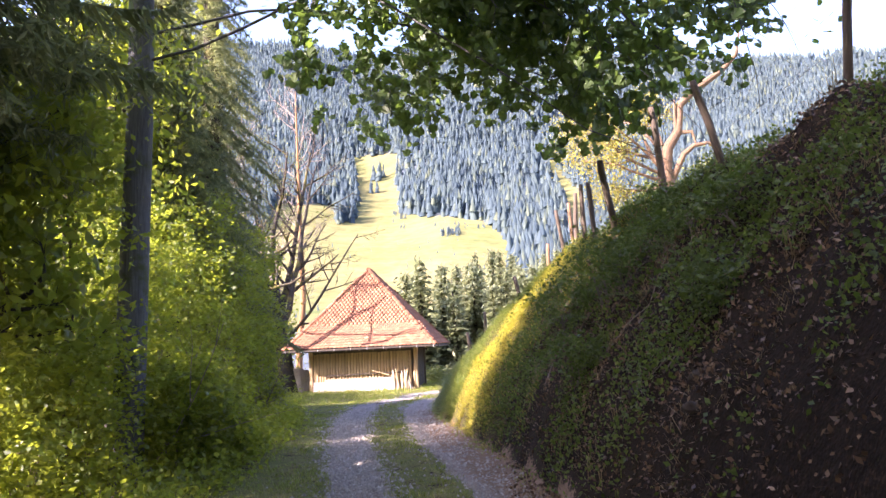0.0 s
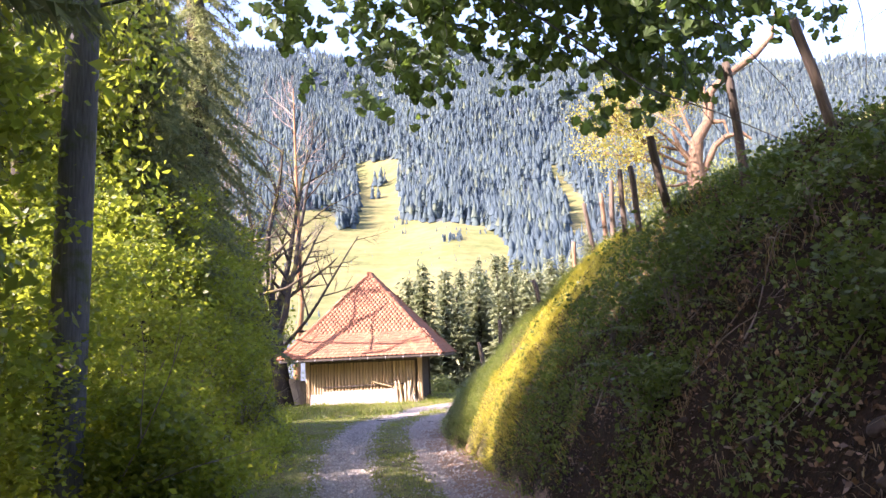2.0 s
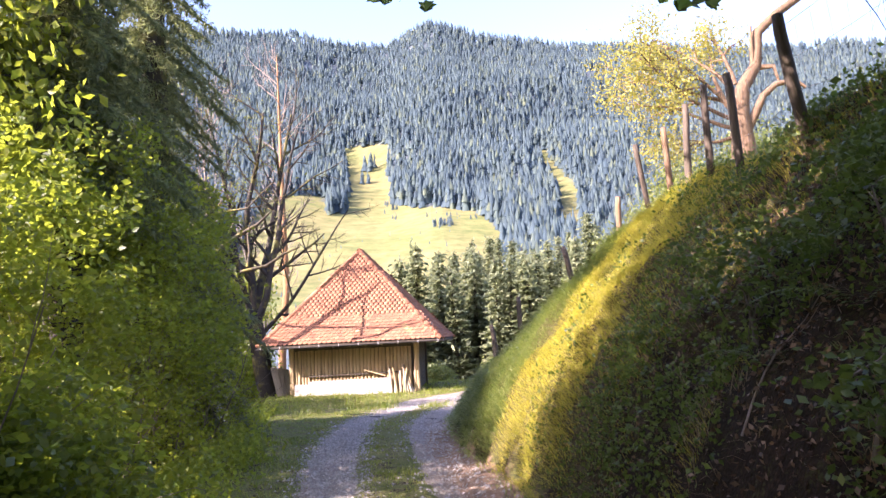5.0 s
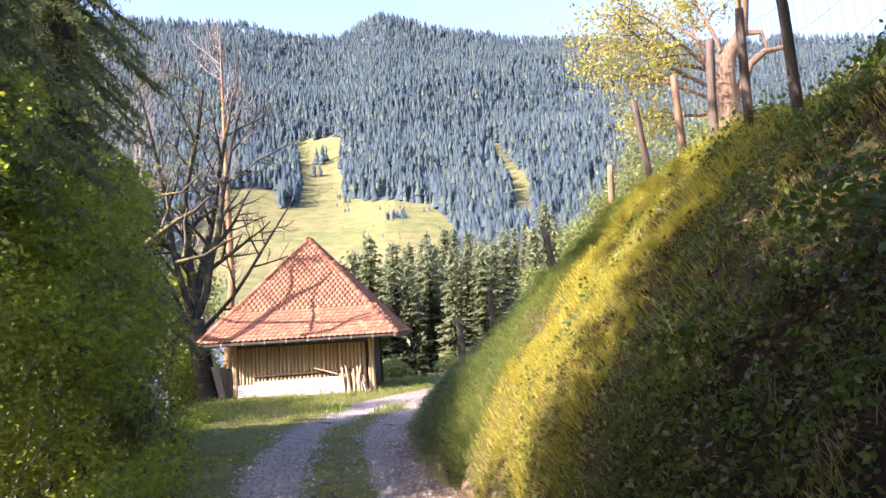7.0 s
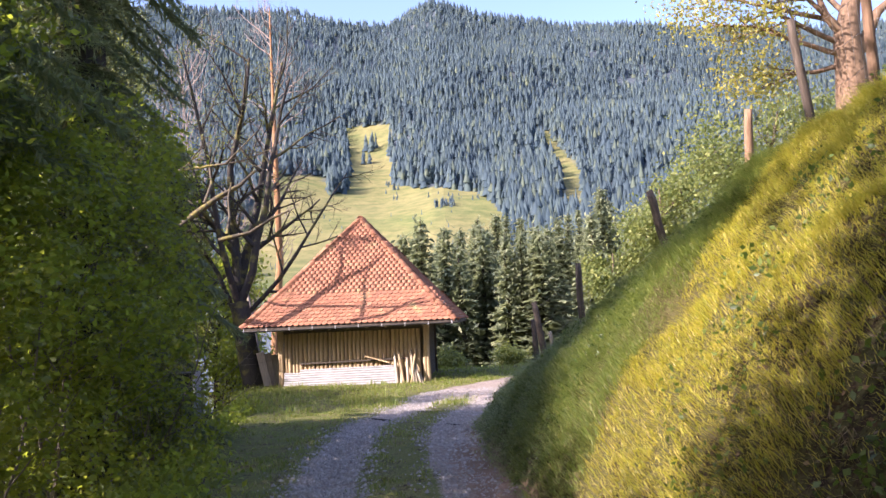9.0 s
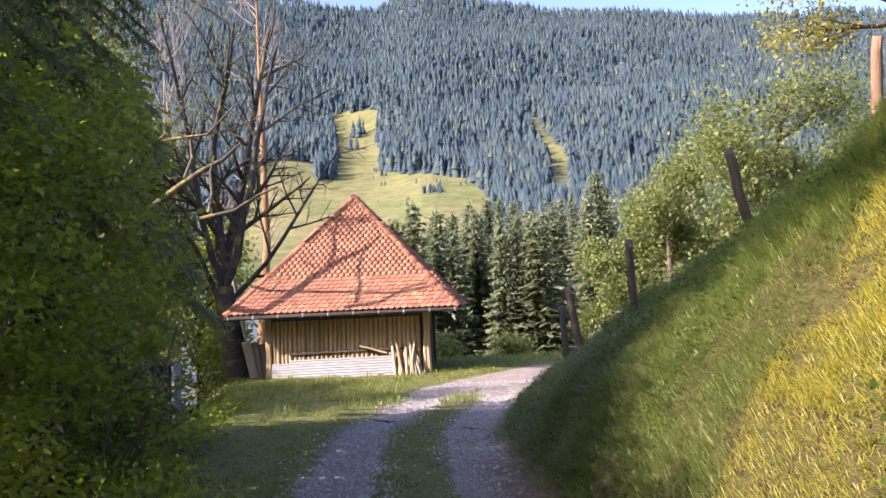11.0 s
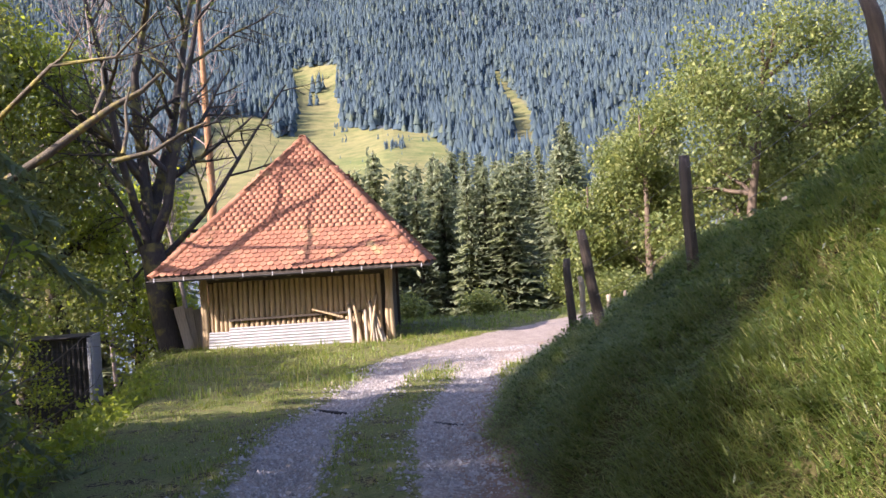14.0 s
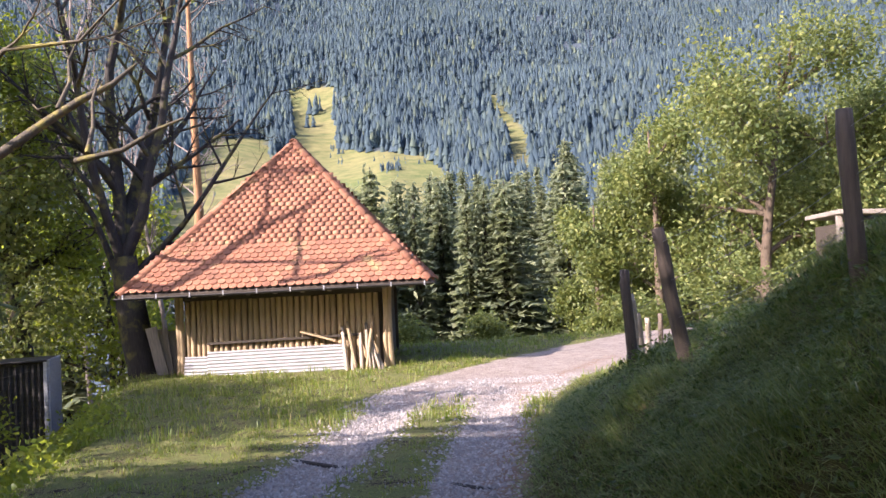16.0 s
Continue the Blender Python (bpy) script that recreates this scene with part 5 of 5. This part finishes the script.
x, y = tufted(r, 34000, (-0.6, 11.5), (5.0, 29.5), lambda x, y: (bank_u(x, y) > -0.03) & (bank_u(x, y) < 1.7) & (r.random(len(x)) < lerp(y, [11, 13.3, 15.3, 24, 31], [0.10, 0.3, 1.0, 0.9, 0.5]) * (0.65 + 0.75 * rolling(x, y, 3.1))), 0.05, 11)
xn, yn = tufted(r, 15000, (-0.6, 14.5), (4.2, 23), lambda x, y: (bank_u(x, y) > 0.0) & (bank_u(x, y) < 1.4), 0.05, 9)
x, y = np.append(x, xn), np.append(y, yn)
# darker green grass for the bank beyond, with shade put into its colour
SHADED_GRASS = leaf_material("shaded_grass", [(0, (0.07, 0.12, 0.026)), (0.6, (0.16, 0.22, 0.045)), (0.9, (0.30, 0.32, 0.09)), (1, (0.50, 0.43, 0.2))], (0.38, 0.46, 0.07), 0.4)
# the two colours part where the painted sun patch ends
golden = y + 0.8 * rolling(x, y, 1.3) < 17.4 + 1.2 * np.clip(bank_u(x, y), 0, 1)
blades(on_land(x[golden], y[golden]), 0.12, 0.0027, r, 1.2, SUNLIT_GRASS, "sunlit_grass", "long drooping bank grass, coloured golden for sunlight", up=(-0.55, -0.15, 0.75))
blades(on_land(x[~golden], y[~golden]), 0.17, 0.0028, r, 1.4, SHADED_GRASS, "shaded_grass", "long drooping bank grass, coloured dark green for shade", up=(-0.5, -0.2, 0.8))
x, y = tufted(r, 4500, (-0.6, 18.2), (4.0, 27), lambda x, y: (bank_u(x, y) > 0.0) & (bank_u(x, y) < 1.3) & (r.random(len(x)) < 0.7 + 0.4 * rolling(x, y, 2.7)), 0.08, 9)
p = on_land(x, y, -0.04)
p[:, 2] += np.abs(r.normal(0, 0.06, len(p)))
tagged(new("bank_weeds", mesh_of("bank_weeds", *leaf_cards(p, 0.045, r, 0.4, 0.0), LEAF_BANK)), "low green weeds among the grass of the bank", "ground plants", kind="stuff")
x, y = tufted(r, 320, (-0.6, 5.5), (4.5, 15), lambda x, y: (bank_u(x, y) > 0.0) & (bank_u(x, y) < 1.3), 0.05, 16)
DRY = leaf_material("dry_grass", [(0, (0.20, 0.14, 0.07)), (1, (0.42, 0.31, 0.16))], (0.5, 0.38, 0.16), 0.3)
blades(on_land(x, y), 0.24, 0.0028, r, 1.6, DRY, "dry_grass", "hanging dry brown grass on the shaded bank")

# leafy cover of the shaded bank, and litter
LEAF_HERB = leaf_material("herb_leaf", [(0, (0.035, 0.065, 0.015)), (0.6, (0.09, 0.15, 0.03)), (1, (0.20, 0.26, 0.06))], (0.30, 0.42, 0.05), 0.4, 0.45, 2.2, 0.2)
x, y = tufted(r, 9500, (-0.4, 4.5), (4.6, 19), lambda x, y: (bank_u(x, y) > 0.02) & (bank_u(x, y) < 1.25) & (r.random(len(x)) < lerp(y, [4, 8, 10.5, 13.6, 15.6, 17], [0.4, 0.6, 1.0, 0.85, 0.12, 0.0]) * (0.55 + 0.9 * rolling(x, y, 2.6))), 0.075, 15)
p = on_land(x, y, -0.03)
p[:, 2] += np.abs(r.normal(0, 0.07, len(p)))
p[:, 0] -= np.abs(r.normal(0, 0.05, len(p)))
tagged(new("bank_herbs", mesh_of("bank_herbs", *leaf_cards(p, 0.05, r, 0.65, 0.1), LEAF_HERB)), "low dark green herbs and ivy on the shaded bank", "ground plants", kind="stuff")
LITTER = leaf_material("leaf_litter", [(0, (0.06, 0.035, 0.02)), (0.6, (0.15, 0.09, 0.05)), (1, (0.34, 0.22, 0.13))], (0.3, 0.16, 0.06), 0.1)
x, y = tufted(r, 6500, (-0.9, 4), (4.8, 15), lambda x, y: (bank_u(x, y) > lerp(y, [8, 12], [-0.2, 0.0])) & (bank_u(x, y) < 1.3) & (r.random(len(x)) < lerp(y, [12, 15], [0.6, 0.3]) + 0.4 * rolling(x, y, 1.3)), 0.12, 9)
tagged(new("leaf_litter", mesh_of("leaf_litter", *leaf_cards(on_land(x, y, -0.012), 0.048, r, 0.6, 0.0), LITTER)), "fallen brown leaves lying on the bank and track edge", "leaf litter", kind="stuff")
x, y = tufted(r, 6800, (-9, 5), (-2.3, 33), lambda x, y: (x < verge_edge(y) + lerp(y, [19, 23], [0.5, -0.25]) + 0.3 * rolling(x, y, 3)) & (r.random(len(x)) < 0.8), 0.12, 14)
p = on_land(x, y, 0)
p[:, 2] += np.abs(r.normal(0.1, 0.16, len(p)))
tagged(new("undergrowth", mesh_of("undergrowth", *leaf_cards(p, 0.085, r, 0.6, 0.0), LEAF_HEDGE)), "green leafy undergrowth at the foot of the hedge", "ground plants", kind="stuff")

# shrubs and ferns on the bank
r = np.random.default_rng(103)
for x, y, h, rx in ((2.1, 10.2, 0.85, 0.6), (1.8, 11.6, 0.9, 0.65), (2.6, 8.6, 0.6, 0.5), (2.9, 7.4, 0.5, 0.45), (1.6, 9.4, 0.5, 0.45), (2.5, 11.2, 0.45, 0.4), (2.4, 7.0, 0.45, 0.4)):
    tagged(shrub("bramble_bush", x, y, land_at(x, y) + h, rx, rx, r, 0.06, LEAF_BANK, "low leafy bramble bush growing on the bank", 34, 34, spread=0.12, stems=3), group="bank bushes")


def fern(x, y, size, seed):
    r = np.random.default_rng(seed)
    thing = new("fern")
    thing.location = (x, y, land_at(x, y))
    for k in range(7):
        a = 2 * math.pi * (k + r.uniform(-0.3, 0.3)) / 7
        out, side = np.array([math.cos(a), math.sin(a), 0]), np.array([-math.sin(a), math.cos(a), 0])
        s = np.linspace(0.05, 1, 16)
        spine = out * (size * s)[:, None] + np.array([0, 0, 1]) * (size * (0.75 * s - 0.6 * s ** 2.2))[:, None]
        tri = []
        for sgn in (-1, 1):
            l = size * 0.3 * np.sin(np.pi * (0.12 + 0.88 * (1 - s) ** 0.8)) + 0.01
            tri.append(np.stack([spine - out * size * 0.022, spine + out * size * 0.022, spine + side * sgn * l[:, None] + out * size * 0.05 - np.array([0, 0, 0.03 * size])], 1).reshape(-1, 3))
        v = np.concatenate(tri)
        child("frond", mesh_of("frond", v, np.arange(len(v)).reshape(-1, 3), LEAF_BANK), thing)
    tagged(thing, "green fern with arching fronds on the bank", "fern", "bank ferns")


for n, (x, y, s) in enumerate(((2.2, 9.0, 0.5), (1.9, 10.6, 0.55), (2.45, 11.0, 0.45), (1.55, 11.2, 0.4), (2.7, 9.7, 0.45), (1.4, 13.4, 0.35), (1.75, 19.6, 0.4), (1.5, 20.6, 0.4), (2.9, 12.2, 0.4))):
    fern(x, y, s, 200 + n)


def fallen_branch(x, y, way, length, seed):
    r = np.random.default_rng(seed)
    z = land_at(x, y) + 0.05
    lines = grow((x, y, z), way, length, 0.009, 1, r, 3, 0.5, 0.45, 0.3, -0.1, 0.3)
    for p, _, _ in lines:
        p[:, 2] = np.maximum(p[:, 2], land(p[:, 0], p[:, 1]) + 0.02)
    me = mesh_of("fallen_branch", *tubes([(p - np.array((x, y, z)), q) for p, q, _ in lines], 5), BARK_GREYTWIG)
    ob = new("fallen_branch", smooth(me))
    ob.location = (x, y, z)
    tagged(ob, "thin dry grey branch lying on the bank", "branch", "fallen branches")


for n, (x, y, wx, wy, wz, l) in enumerate(((1.75, 9.3, 0.7, -0.7, 0.5, 1.3), (2.0, 8.4, 0.8, 0.5, 0.7, 1.0), (1.5, 10.2, 0.9, -0.3, 0.5, 0.9), (2.3, 7.6, 0.6, -0.6, 0.6, 1.1), (1.3, 11.0, 0.9, 0.2, 0.6, 0.8), (2.5, 9.0, -0.2, -1, 0.1, 0.9),
                                           (1.9, 7.2, 0.8, 0.2, 0.5, 0.7), (1.15, 12.0, 0.7, 0.5, 0.8, 0.7), (1.65, 8.0, 0.4, -0.9, 0.2, 0.8), (2.2, 10.4, 0.7, -0.6, 0.4, 0.9))):
    fallen_branch(x, y, (wx, wy, wz), l, 400 + n)


def bank_rock(x, y, size, seed, mat):
    r = np.random.default_rng(seed)
    bm = bmesh.new()
    bmesh.ops.create_icosphere(bm, subdivisions=3, radius=size)
    k = r.normal(0, 1, (5, 3)) * 2.2 / size
    for v in bm.verts:
        v.co *= 1 + 0.09 * sum(math.sin(v.co.dot(Vector(q))) for q in k) / 1.6
        v.co.z *= 0.65
    ob = part("rock", bm, mat, None)
    placed(ob, pose(x, y, land_at(x, y) - size * 0.15, r.uniform(-20, 20), r.uniform(-20, 20), r.uniform(0, 360)))
    tagged(ob, "dark brown earthy rock half buried in the bank", "rock", "bank rocks")


# ---- stones ----
def stone_material():
    m, t, b = material("gravel_stone")
    col = ramp(t, island(t), [(0, (0.12, 0.10, 0.085)), (0.5, (0.27, 0.235, 0.205)), (0.85, (0.38, 0.335, 0.295)), (1, (0.50, 0.455, 0.41))])
    t.links.new(mix(t, 0.35, col, ramp(t, fractal(t, coords(t), 30, 4), [(0.3, (0.18, 0.16, 0.14)), (0.7, (0.5, 0.48, 0.46))])), b.inputs["Base Color"])
    b.inputs["Roughness"].default_value = 0.9
    return m


def gravel():
    r = np.random.default_rng(107)
    n = 60000
    y = r.uniform(6.5, 33, n)
    side = r.choice([-0.8, 0.8], n)
    x = road_middle(y) + side + r.normal(0, 0.26, n)
    more = y > 30
    x = np.where(more, road_middle(y) + r.uniform(-1.7, 1.7, n), x)
    thin = (side < 0) | (y > 22) | (r.random(n) < 0.35)
    x, y, n = x[thin], y[thin], int(thin.sum())
    size = 0.008 + 0.03 * r.random(n) ** 3
    c = on_land(x, y, 0)
    d = np.array([(1, 0, -0.3), (0, 1, -0.3), (-1, 0, -0.3), (0, -1, -0.3), (0, 0, 0.7)])
    v = c[:, None, :] + size[:, None, None] * d[None] * r.uniform(0.6, 1.4, (n, 5, 1)) + size[:, None, None] * r.normal(0, 0.22, (n, 5, 3))
    f = np.array([(0, 1, 4), (1, 2, 4), (2, 3, 4), (3, 0, 4)])
    f = (np.arange(n)[:, None, None] * 5 + f[None]).reshape(-1, 3)
    tagged(new("gravel", mesh_of("gravel", v.reshape(-1, 3), f, stone_material())), "loose grey gravel stones in the wheel ruts", "gravel", kind="stuff")


gravel()
ROCK = wood_material("earthy_rock", (0.014, 0.01, 0.007), (0.075, 0.05, 0.035), None, 0.9, (3, 3, 3))
for n, (x, y, size) in enumerate(((2.05, 6.6, 0.1), (2.3, 7.3, 0.07), (1.75, 7.6, 0.09), (2.0, 8.3, 0.06), (1.6, 8.8, 0.07), (2.6, 6.9, 0.08), (1.55, 9.7, 0.055), (1.85, 6.2, 0.08))):
    bank_rock(x, y, size, 500 + n, ROCK)
